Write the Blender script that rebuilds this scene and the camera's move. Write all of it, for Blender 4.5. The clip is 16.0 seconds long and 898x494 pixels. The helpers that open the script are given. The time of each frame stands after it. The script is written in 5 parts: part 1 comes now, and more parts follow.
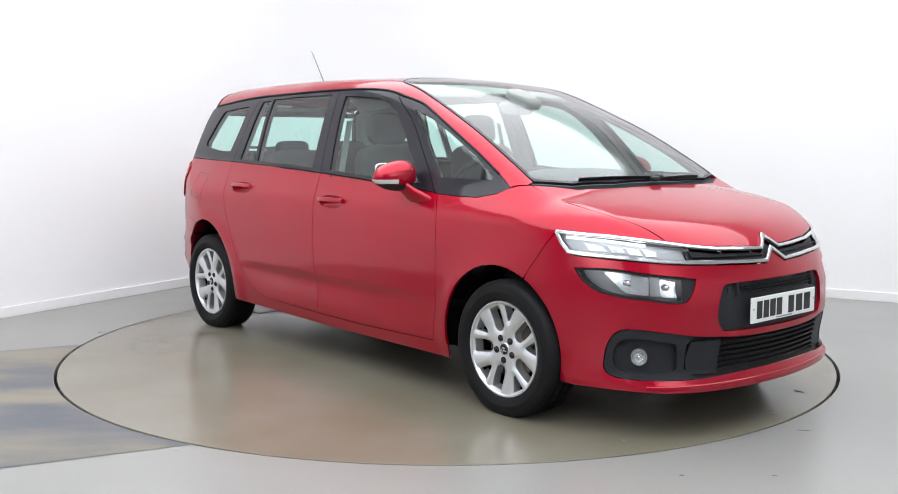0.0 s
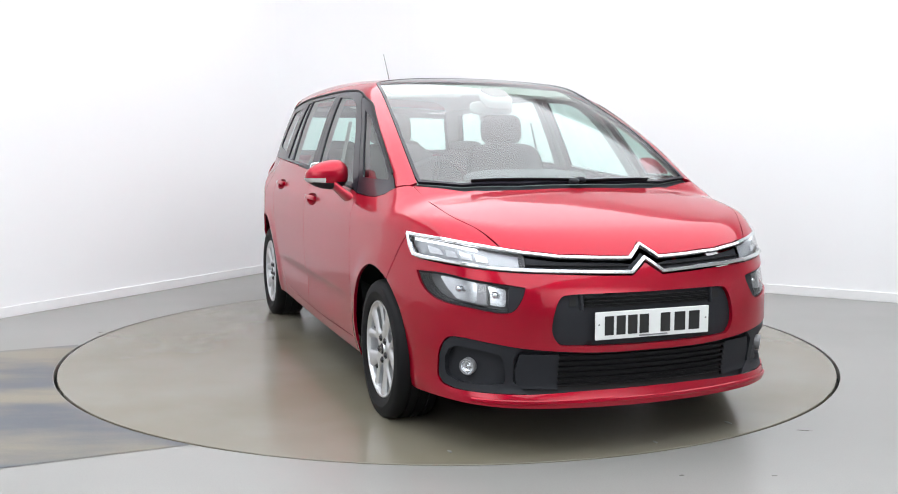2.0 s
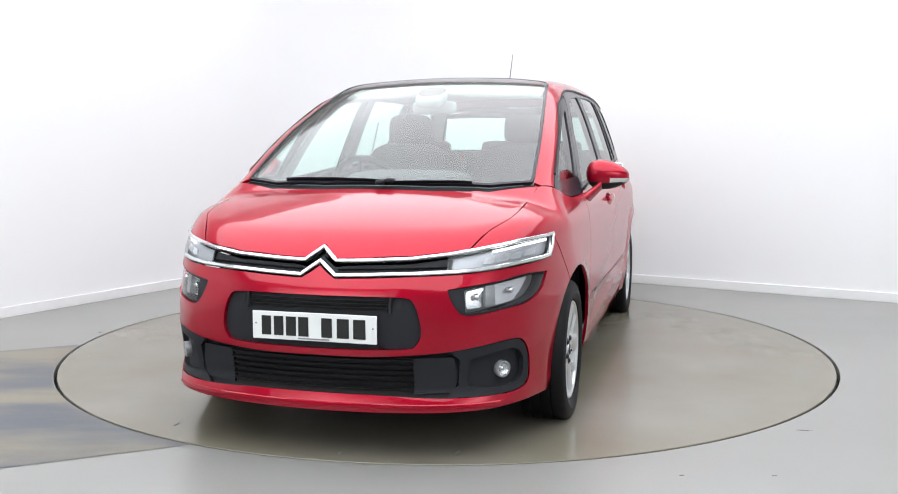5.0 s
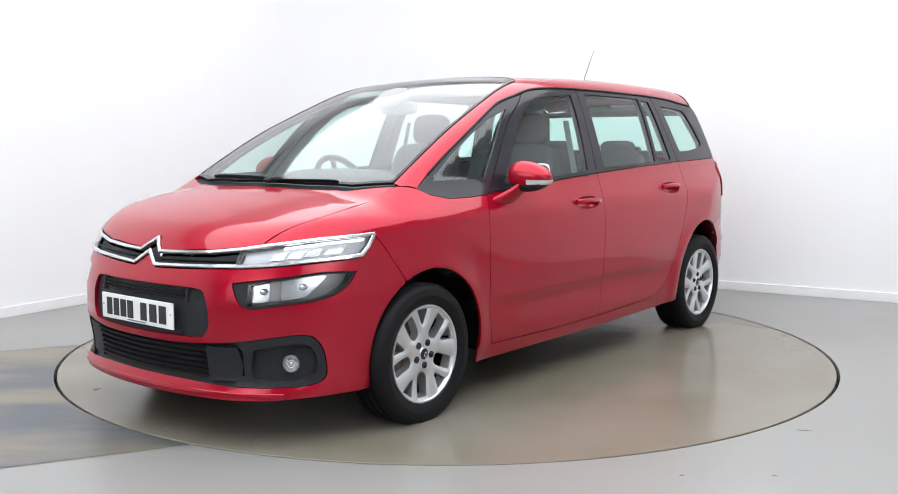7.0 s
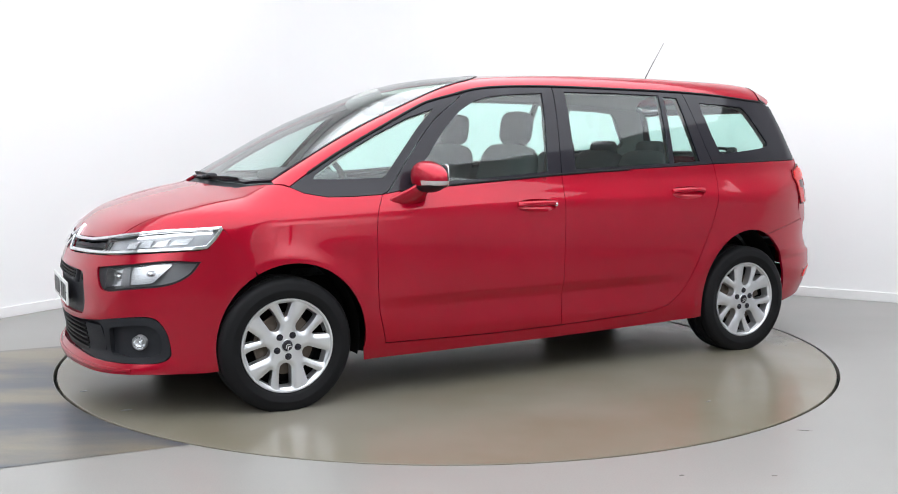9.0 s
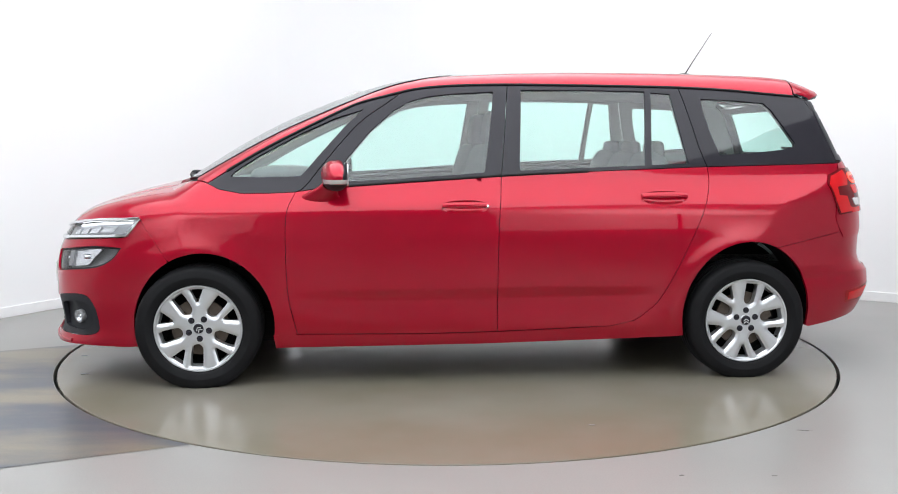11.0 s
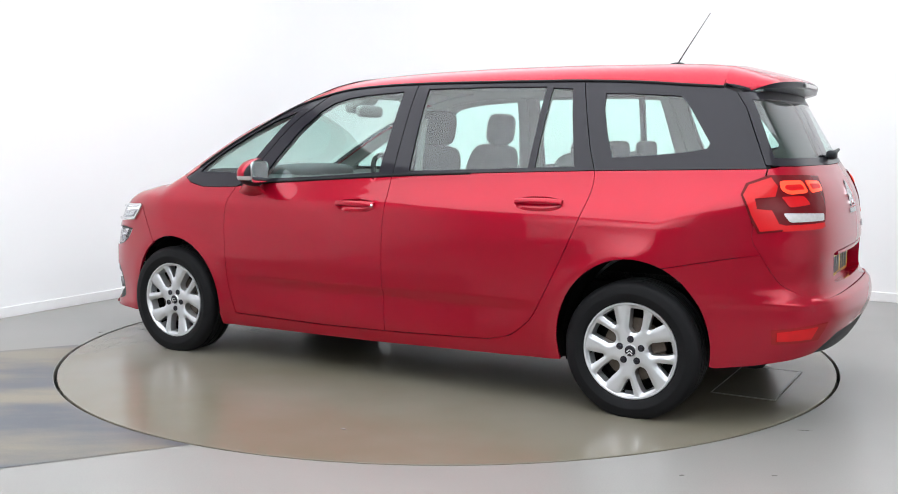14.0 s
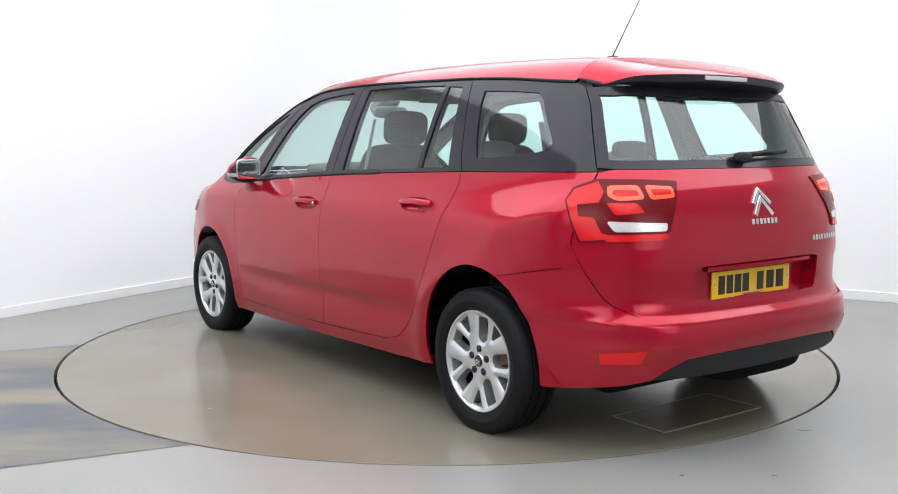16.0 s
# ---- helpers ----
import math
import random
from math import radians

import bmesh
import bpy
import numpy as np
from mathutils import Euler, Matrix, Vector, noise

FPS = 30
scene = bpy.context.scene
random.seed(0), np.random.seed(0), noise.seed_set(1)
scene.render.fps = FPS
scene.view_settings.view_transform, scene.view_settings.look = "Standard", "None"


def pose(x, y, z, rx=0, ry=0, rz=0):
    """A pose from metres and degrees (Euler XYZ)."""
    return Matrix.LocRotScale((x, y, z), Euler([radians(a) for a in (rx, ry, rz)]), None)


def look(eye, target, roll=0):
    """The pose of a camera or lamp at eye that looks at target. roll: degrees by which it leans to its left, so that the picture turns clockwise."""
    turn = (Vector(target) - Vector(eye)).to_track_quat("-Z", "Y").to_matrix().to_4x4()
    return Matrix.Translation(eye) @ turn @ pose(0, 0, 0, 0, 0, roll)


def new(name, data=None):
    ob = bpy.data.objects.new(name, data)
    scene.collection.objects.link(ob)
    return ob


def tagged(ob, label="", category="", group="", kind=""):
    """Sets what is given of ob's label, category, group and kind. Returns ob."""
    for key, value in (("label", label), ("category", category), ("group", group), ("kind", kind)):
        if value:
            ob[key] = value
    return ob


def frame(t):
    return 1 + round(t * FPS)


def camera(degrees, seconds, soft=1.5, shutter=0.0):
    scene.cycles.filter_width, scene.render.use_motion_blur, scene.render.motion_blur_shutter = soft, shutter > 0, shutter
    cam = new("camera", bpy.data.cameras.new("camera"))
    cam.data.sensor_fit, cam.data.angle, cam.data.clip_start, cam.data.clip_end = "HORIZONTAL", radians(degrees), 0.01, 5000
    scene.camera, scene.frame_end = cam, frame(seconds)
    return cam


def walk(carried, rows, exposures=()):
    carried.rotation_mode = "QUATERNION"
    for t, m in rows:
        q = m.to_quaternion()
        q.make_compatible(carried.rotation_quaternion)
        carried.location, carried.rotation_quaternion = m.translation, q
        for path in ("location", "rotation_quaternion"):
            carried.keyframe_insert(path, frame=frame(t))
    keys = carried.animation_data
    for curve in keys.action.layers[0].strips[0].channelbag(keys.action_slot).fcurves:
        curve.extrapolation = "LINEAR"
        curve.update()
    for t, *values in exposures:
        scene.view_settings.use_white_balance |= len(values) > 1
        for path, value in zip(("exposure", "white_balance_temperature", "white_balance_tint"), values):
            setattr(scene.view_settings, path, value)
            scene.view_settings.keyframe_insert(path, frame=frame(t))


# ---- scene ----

# camera: stands still before the turntable, whose axis is the world's z axis
cam = camera(49.54, 16.0, soft=1.0)
EYE = pose(0, -5.884, 1.248, 83.741, 0, -0.113)
walk(cam, [(0, EYE), (16, EYE)])

# heading of the turntable and the car on it: seconds, degrees
TURNS = [(0, 310.60), (0.1, 310.85), (0.2, 310.49), (0.3, 309.90), (0.45, 308.56), (0.7, 305.56), (1, 301.97), (1.5, 295.99), (2, 290.02), (2.5, 284.07), (3, 278.14), (3.5, 272.22), (4, 266.31), (4.5, 260.41), (5, 254.53), (5.5, 248.65), (6, 242.79), (6.5, 236.94), (7, 231.09), (7.5, 225.25), (8, 219.42), (8.5, 213.60), (9, 207.78), (9.5, 201.96), (10, 196.15), (10.5, 190.34), (11, 184.54), (11.5, 178.73), (12, 172.93), (12.5, 167.13), (13, 161.32), (13.5, 155.52), (14, 149.71), (14.5, 143.90), (15, 138.09), (15.5, 132.27), (16, 126.45)]

# ---- world and light ----
world = bpy.data.worlds.new("world")
scene.world = world
world.use_nodes = True
world.node_tree.nodes["Background"].inputs[0].default_value = (0.9, 0.95, 1, 1)
world.node_tree.nodes["Background"].inputs[1].default_value = 0.3
LIGHT = 2.75          # glow of the stretched ceiling panels
FILL_GLOW = 1.6        # two unseen fill panels added beside the camera
scene.view_settings.exposure = 0.0


# ---- materials ----
def mat(name, color, rough=0.5, metal=0.0, coat=0.0, var=0.06, scale=30.0, bump=0.0, emit=0.0, spec=0.5, coat_rough=0.03, detail=5):
    m = bpy.data.materials.new(name)
    m.use_nodes = True
    nt = m.node_tree
    b = nt.nodes["Principled BSDF"]
    b.inputs["Roughness"].default_value = rough
    b.inputs["Metallic"].default_value = metal
    b.inputs["Coat Weight"].default_value = coat
    b.inputs["Coat Roughness"].default_value = coat_rough
    b.inputs["Specular IOR Level"].default_value = spec
    c = (*color, 1)
    b.inputs["Base Color"].default_value = c
    if var or bump:
        tc = nt.nodes.new("ShaderNodeTexCoord")
        nz = nt.nodes.new("ShaderNodeTexNoise")
        nz.inputs["Scale"].default_value, nz.inputs["Detail"].default_value = scale, detail
        nt.links.new(tc.outputs["Object"], nz.inputs["Vector"])
        if var:
            mx = nt.nodes.new("ShaderNodeMix")
            mx.data_type = "RGBA"
            mx.inputs["A"].default_value = (*[v * (1 - var) for v in color], 1)
            mx.inputs["B"].default_value = (*[min(1, v * (1 + var)) for v in color], 1)
            nt.links.new(nz.outputs["Fac"], mx.inputs["Factor"])
            nt.links.new(mx.outputs["Result"], b.inputs["Base Color"])
        if bump:
            bp = nt.nodes.new("ShaderNodeBump")
            bp.inputs["Strength"].default_value, bp.inputs["Distance"].default_value = bump, 0.002
            nt.links.new(nz.outputs["Fac"], bp.inputs["Height"])
            nt.links.new(bp.outputs["Normal"], b.inputs["Normal"])
    if emit:
        b.inputs["Emission Color"].default_value = c
        b.inputs["Emission Strength"].default_value = emit
    return m


def glass(name, tint, f0=0.08, rough=0.0):
    """Thin pane: tinted see-through with gloss that rises towards grazing angles."""
    m = bpy.data.materials.new(name)
    m.use_nodes = True
    nt = m.node_tree
    nt.nodes.remove(nt.nodes["Principled BSDF"])
    t, g, w, p, a, x = (nt.nodes.new("ShaderNode" + k) for k in ("BsdfTransparent", "BsdfGlossy", "LayerWeight", "Math", "Math", "MixShader"))
    t.inputs[0].default_value = (*tint, 1)
    g.inputs["Roughness"].default_value = rough
    w.inputs["Blend"].default_value = 0.5
    p.operation, a.operation = "POWER", "MULTIPLY_ADD"
    p.inputs[1].default_value = 4.5
    a.inputs[1].default_value, a.inputs[2].default_value = 1 - f0, f0
    nt.links.new(w.outputs["Facing"], p.inputs[0])
    nt.links.new(p.outputs[0], a.inputs[0])
    nt.links.new(a.outputs[0], x.inputs[0])
    nt.links.new(t.outputs[0], x.inputs[1])
    nt.links.new(g.outputs[0], x.inputs[2])
    nt.links.new(x.outputs[0], nt.nodes["Material Output"].inputs[0])
    return m


def paint_material():
    """Red metallic paint under clear lacquer: fine flakes, slight tone drift."""
    m = mat("red_paint", (0.56, 0.008, 0.02), 0.30, 0.54, 0.8, 0.0, coat_rough=0.012, spec=0.0)
    nt = m.node_tree
    b = nt.nodes["Principled BSDF"]
    tc = nt.nodes.new("ShaderNodeTexCoord")
    vo = nt.nodes.new("ShaderNodeTexVoronoi")
    vo.inputs["Scale"].default_value = 900
    nz = nt.nodes.new("ShaderNodeTexNoise")
    nz.inputs["Scale"].default_value = 2.5
    nt.links.new(tc.outputs["Object"], vo.inputs["Vector"])
    nt.links.new(tc.outputs["Object"], nz.inputs["Vector"])
    mx = nt.nodes.new("ShaderNodeMix")
    mx.data_type = "RGBA"
    mx.inputs["A"].default_value = (0.335, 0.0018, 0.015, 1)
    mx.inputs["B"].default_value = (0.395, 0.0032, 0.022, 1)
    ad = nt.nodes.new("ShaderNodeMath")
    ad.operation = "MULTIPLY_ADD"
    ad.inputs[1].default_value = 0.35
    nt.links.new(vo.outputs["Color"], ad.inputs[0])
    nt.links.new(nz.outputs["Fac"], ad.inputs[2])
    nt.links.new(ad.outputs[0], mx.inputs["Factor"])
    nt.links.new(mx.outputs["Result"], b.inputs["Base Color"])
    return m


def floor_material(name, a, b2, scale, rough, stretch=(1, 1, 1), turn=0, contrast=0.5, speck=0.14, detail=4):
    """Sealed grey floor: cloudy tone, fine grit, scuffed gloss."""
    m = mat(name, a, rough, 0, 0, 0)
    nt = m.node_tree
    bs = nt.nodes["Principled BSDF"]
    tc = nt.nodes.new("ShaderNodeTexCoord")
    mp = nt.nodes.new("ShaderNodeMapping")
    mp.inputs["Rotation"].default_value = (0, 0, radians(turn))
    mp.inputs["Scale"].default_value = stretch
    nt.links.new(tc.outputs["Object"], mp.inputs["Vector"])
    n1, n2, n3 = (nt.nodes.new("ShaderNodeTexNoise") for _ in range(3))
    n1.inputs["Scale"].default_value, n1.inputs["Detail"].default_value = scale, detail
    n2.inputs["Scale"].default_value, n2.inputs["Detail"].default_value = 160, 2
    n3.inputs["Scale"].default_value, n3.inputs["Detail"].default_value = 3.0, 6
    nt.links.new(mp.outputs["Vector"], n1.inputs["Vector"])
    nt.links.new(tc.outputs["Object"], n2.inputs["Vector"])
    nt.links.new(tc.outputs["Object"], n3.inputs["Vector"])
    rp = nt.nodes.new("ShaderNodeValToRGB")
    rp.color_ramp.elements[0].position, rp.color_ramp.elements[0].color = 0.5 - contrast / 2, (*a, 1)
    rp.color_ramp.elements[1].position, rp.color_ramp.elements[1].color = 0.5 + contrast / 2, (*b2, 1)
    nt.links.new(n1.outputs["Fac"], rp.inputs["Fac"])
    mx = nt.nodes.new("ShaderNodeMix")
    mx.data_type, mx.blend_type = "RGBA", "OVERLAY"
    mx.inputs["Factor"].default_value = speck
    nt.links.new(rp.outputs["Color"], mx.inputs["A"])
    nt.links.new(n2.outputs["Fac"], mx.inputs["B"])
    nt.links.new(mx.outputs["Result"], bs.inputs["Base Color"])
    mr = nt.nodes.new("ShaderNodeMapRange")
    mr.inputs["To Min"].default_value, mr.inputs["To Max"].default_value = rough * 0.92, rough * 1.1
    nt.links.new(n3.outputs["Fac"], mr.inputs["Value"])
    nt.links.new(mr.outputs["Result"], bs.inputs["Roughness"])
    bp = nt.nodes.new("ShaderNodeBump")
    bp.inputs["Strength"].default_value, bp.inputs["Distance"].default_value = 0.03, 0.002
    nt.links.new(n2.outputs["Fac"], bp.inputs["Height"])
    nt.links.new(bp.outputs["Normal"], bs.inputs["Normal"])
    return m


def glow_material(name, color, strength, core, rim):
    """Lit cloth, brightest in the middle and fading to its rim."""
    m = mat(name, color, 0.5, 0, 0, 0, emit=strength)
    nt = m.node_tree
    tc, sub, flat, ln, mr = (nt.nodes.new("ShaderNode" + k) for k in ("TexCoord", "VectorMath", "VectorMath", "VectorMath", "MapRange"))
    flat.operation = "MULTIPLY"
    flat.inputs[1].default_value = (1, 1, 0)
    sub.operation, ln.operation = "SUBTRACT", "LENGTH"
    sub.inputs[1].default_value = (0.5, 0.5, 0.5)
    nt.links.new(tc.outputs["Generated"], sub.inputs[0])
    nt.links.new(sub.outputs[0], flat.inputs[0])
    nt.links.new(flat.outputs[0], ln.inputs[0])
    nt.links.new(ln.outputs["Value"], mr.inputs["Value"])
    mr.interpolation_type = "SMOOTHSTEP"
    mr.inputs["From Min"].default_value, mr.inputs["From Max"].default_value = 0.02, 0.56
    mr.inputs["To Min"].default_value, mr.inputs["To Max"].default_value = strength * core, strength * rim
    nt.links.new(mr.outputs["Result"], nt.nodes["Principled BSDF"].inputs["Emission Strength"])
    return m


M_PAINT = paint_material()
M_GLOSS_BLACK = mat("gloss_black_trim", (0.014, 0.013, 0.019), 0.45, 0, 0.5, 0.1, 4, spec=0.1, coat_rough=0.06)
M_BLACK = mat("textured_black_plastic", (0.020, 0.021, 0.025), 0.5, 0, 0, 0.15, 300, 0.25, spec=0.18)
M_DARK = mat("dark_underside", (0.006, 0.006, 0.0065), 0.85, 0, 0, 0.2, 8, spec=0.1)
M_RUBBER = mat("tyre_rubber", (0.007, 0.007, 0.008), 0.6, 0, 0, 0.2, 25, 0.1, spec=0.16)
M_SEAL = mat("rubber_seal", (0.006, 0.006, 0.007), 0.45, 0, 0, 0.1, 40, spec=0.15)
M_ALLOY = mat("silver_alloy", (0.64, 0.65, 0.67), 0.28, 0.8, 0.3, 0.04, 12)
M_STEEL = mat("brake_steel", (0.10, 0.08, 0.065), 0.5, 0.8, 0, 0.3, 40)
M_CHROME = mat("chrome", (0.74, 0.75, 0.77), 0.12, 0.95, 0, 0.02, 10)
M_REFLECT = mat("lamp_reflector", (0.72, 0.73, 0.75), 0.2, 0.8, 0, 0.2, 30)
M_LAMP_DARK = mat("lamp_bezel_grey", (0.24, 0.24, 0.25), 0.3, 0.3, 0, 0.15, 30)
M_LAMP_SILVER = mat("silver_lamp_housing", (0.40, 0.41, 0.43), 0.35, 0.5, 0, 0.15, 30)
M_DRL = mat("daytime_lamp_white", (0.95, 0.97, 1.0), 0.2, 0, 0, 0, emit=1.3)
M_GLASS = glass("tinted_window_glass", (0.77, 0.985, 0.93), 0.10)
M_SCREEN = glass("windscreen_glass", (0.82, 0.94, 0.90), 0.15, 0.09)
M_CLEAR = glass("clear_lens", (0.96, 0.97, 0.98), 0.05)
M_TAIL = mat("red_lens", (0.55, 0.006, 0.010), 0.22, 0, 0.3, 0.1, 20, emit=0.08, coat_rough=0.05, spec=0.2)
M_TAIL_DARK = mat("dark_red_lens", (0.12, 0.003, 0.006), 0.22, 0, 0.1, 0.1, 20, coat_rough=0.05, spec=0.15)
M_TAIL_FOG = mat("deep_red_lens", (0.30, 0.004, 0.008), 0.2, 0, 0.4, 0.1, 20, coat_rough=0.04, spec=0.2)
M_TAIL_HOT = mat("lit_tail_lamp", (1.0, 0.05, 0.017), 0.3, 0, 0.5, 0, emit=1.2)
M_TAIL_CLEAR = mat("reversing_lens", (0.62, 0.60, 0.60), 0.25, 0.3, 0.3, 0.2, 60)
M_WHITE_PLATE = mat("white_plate", (0.80, 0.81, 0.80), 0.3, 0, 0.3, 0.03, 20)
M_YELLOW_PLATE = mat("yellow_plate", (0.86, 0.56, 0.02), 0.3, 0, 0.3, 0.03, 20)
M_INK = mat("plate_black", (0.012, 0.012, 0.012), 0.4, 0, 0, 0.05, 20)
M_FABRIC = mat("charcoal_seat_fabric", (0.030, 0.031, 0.034), 0.9, 0, 0, 0.25, 180, 0.3)
M_DASH = mat("dark_grey_dashboard", (0.060, 0.062, 0.066), 0.7, 0, 0, 0.15, 160, 0.2)
M_TRIM = mat("grey_interior_trim", (0.33, 0.33, 0.32), 0.75, 0, 0, 0.06, 120, 0.1)
M_LINER = mat("pale_headlining", (0.52, 0.51, 0.48), 0.9, 0, 0, 0.05, 200, 0.1)
M_MIRROR = mat("mirror_glass", (0.85, 0.87, 0.88), 0.02, 1.0, 0, 0)
M_WALL = mat("white_wall_paint", (0.83, 0.83, 0.835), 0.65, 0, 0, 0.015, 1.2, 0.02)
M_UNSEEN_WALL = mat("unseen_wall_grey", (0.66, 0.66, 0.67), 0.65, 0, 0, 0.03, 1.2, 0.02)
M_SKIRT = mat("white_skirting_paint", (0.80, 0.80, 0.80), 0.4, 0, 0, 0.03, 6)
M_PIT = mat("gap_shade_black", (0.010, 0.010, 0.010), 0.8, 0, 0, 0.2, 10)
M_RINGSTEEL = mat("worn_steel_edge", (0.10, 0.10, 0.095), 0.45, 0.6, 0, 0.4, 14)
M_FLOOR = floor_material("grey_sealed_floor", (0.232, 0.227, 0.213), (0.268, 0.263, 0.249), 0.7, 0.30)
M_DISC = floor_material("grey_turntable_coating", (0.155, 0.138, 0.096), (0.225, 0.209, 0.176), 0.9, 0.20)
M_LANE = floor_material("worn_blue_grey_lane", (0.066, 0.073, 0.092), (0.195, 0.168, 0.120), 2.1, 0.33, (0.45, 1.35, 1), -24, 0.20, 0.2, 9)
M_PANEL = glow_material("light_panel", (0.92, 0.96, 1.0), LIGHT, 1.0, 0.9)
M_FILL = glow_material("fill_cloth", (0.94, 0.975, 1.0), FILL_GLOW, 1.9, 0.05)
M_SCUFF = mat("floor_scuff_grey", (0.13, 0.125, 0.115), 0.6, 0, 0, 0.3, 60)
M_HATCH = mat("worn_hatch_edge", (0.23, 0.218, 0.187), 0.4, 0.0, 0, 0.2, 20)
M_CEIL = mat("white_ceiling", (0.80, 0.80, 0.80), 0.8, 0, 0, 0.02, 2)


# ---- mesh helpers ----
def mesh_of(name, verts, faces, nrm=None, smooth=True):
    me = bpy.data.meshes.new(name)
    me.from_pydata([tuple(v) for v in verts], [], [tuple(int(i) for i in f) for f in faces])
    me.update()
    if smooth:
        me.shade_smooth()
    if nrm is not None:
        me.normals_split_custom_set_from_vertices([tuple(n) for n in nrm])
    return me


def part(name, data, material, parent, label="", m=None):
    """One mesh part under a thing; data is a bmesh or a mesh."""
    if isinstance(data, bmesh.types.BMesh):
        me = bpy.data.meshes.new(name)
        data.normal_update()
        data.to_mesh(me)
        data.free()
        data = me
    if not data.materials:
        data.materials.append(material)
    ob = new(name, data)
    if parent:
        ob.parent = parent
    if m is not None:
        ob.matrix_basis = m
    return tagged(ob, label)


def thing(name, label, category, group="", m=None):
    ob = new(name)
    if m is not None:
        ob.matrix_basis = m
    return tagged(ob, label, category, group)


def block(size, at=(0, 0, 0), bevel=0.0, seg=2, bm=None, turn=None):
    bm = bm or bmesh.new()
    mm = Matrix.Translation(at) @ (turn or Matrix()) @ Matrix.Diagonal((*size, 1))
    r = bmesh.ops.create_cube(bm, size=1, matrix=mm)
    if bevel:
        es = list({e for v in r["verts"] for e in v.link_edges})
        bmesh.ops.bevel(bm, geom=es, offset=bevel, segments=seg, affect="EDGES", profile=0.6)
    return bm


def pillow(size, at=(0, 0, 0), e1=0.45, e2=0.45, turn=None, nu=28, nv=16, shape=None):
    """Rounded cushion form (superellipsoid), optionally reshaped."""
    u = np.linspace(-np.pi, np.pi, nu, endpoint=False)
    v = np.linspace(-np.pi / 2, np.pi / 2, nv + 1)
    pw = lambda c, e: np.sign(c) * np.abs(c) ** e
    U, V = np.meshgrid(u, v)
    P = np.stack([pw(np.cos(V), e1) * pw(np.cos(U), e2), pw(np.cos(V), e1) * pw(np.sin(U), e2), pw(np.sin(V), e1)], -1).reshape(-1, 3)
    if shape:
        P = shape(P)
    P = P * np.array(size) / 2
    M = Matrix.Translation(at) @ (turn or Matrix())
    P = [M @ Vector(p) for p in P]
    F = [(i * nu + j, i * nu + (j + 1) % nu, (i + 1) * nu + (j + 1) % nu, (i + 1) * nu + j) for i in range(nv) for j in range(nu)]
    return mesh_of("cushion", P, F)


def lathe(profile, n=72, a0=0.0, a1=2 * np.pi, axis="y"):
    """Turned form: profile of (radius, offset along the axis)."""
    pr = np.array(profile, float)
    full = abs(a1 - a0 - 2 * np.pi) < 1e-6
    a = np.linspace(a0, a1, n, endpoint=not full)
    V = []
    for t in a:
        for r, o in pr:
            V.append((r * np.cos(t), o, r * np.sin(t)) if axis == "y" else (r * np.cos(t), r * np.sin(t), o))
    k = len(pr)
    F = []
    for i in range(n if full else n - 1):
        j = (i + 1) % n
        for q in range(k - 1):
            F.append((i * k + q, j * k + q, j * k + q + 1, i * k + q + 1) if axis == "y" else (i * k + q, i * k + q + 1, j * k + q + 1, j * k + q))
    return np.array(V), F


def tube(pts, r, n=8, taper=1.0):
    """Round bar along a polyline."""
    pts = [Vector(p) for p in pts]
    V, F = [], []
    up = Vector((0, 0, 1))
    for i, p in enumerate(pts):
        d = (pts[min(i + 1, len(pts) - 1)] - pts[max(i - 1, 0)]).normalized()
        a = d.cross(up if abs(d.z) < 0.95 else Vector((1, 0, 0))).normalized()
        b = d.cross(a)
        rr = r * (1 + (taper - 1) * i / (len(pts) - 1))
        for k in range(n):
            t = 2 * math.pi * k / n
            V.append(p + a * rr * math.cos(t) + b * rr * math.sin(t))
    for i in range(len(pts) - 1):
        for k in range(n):
            F.append((i * n + k, i * n + (k + 1) % n, (i + 1) * n + (k + 1) % n, (i + 1) * n + k))
    F.append(tuple(range(n))[::-1])
    F.append(tuple((len(pts) - 1) * n + k for k in range(n)))
    return mesh_of("bar", V, F)


def spline(pts, n=6):
    """Smooth curve through points (any dimension)."""
    p = np.array(pts, float)
    q = np.vstack([2 * p[0] - p[1], p, 2 * p[-1] - p[-2]])
    out = []
    for i in range(1, len(q) - 2):
        for t in np.linspace(0, 1, n, endpoint=False):
            out.append(0.5 * (2 * q[i] + (q[i+1] - q[i-1]) * t + (2*q[i-1] - 5*q[i] + 4*q[i+1] - q[i+2]) * t*t + (3*q[i] - q[i-1] - 3*q[i+1] + q[i+2]) * t**3))
    out.append(p[-1])
    return np.array(out)


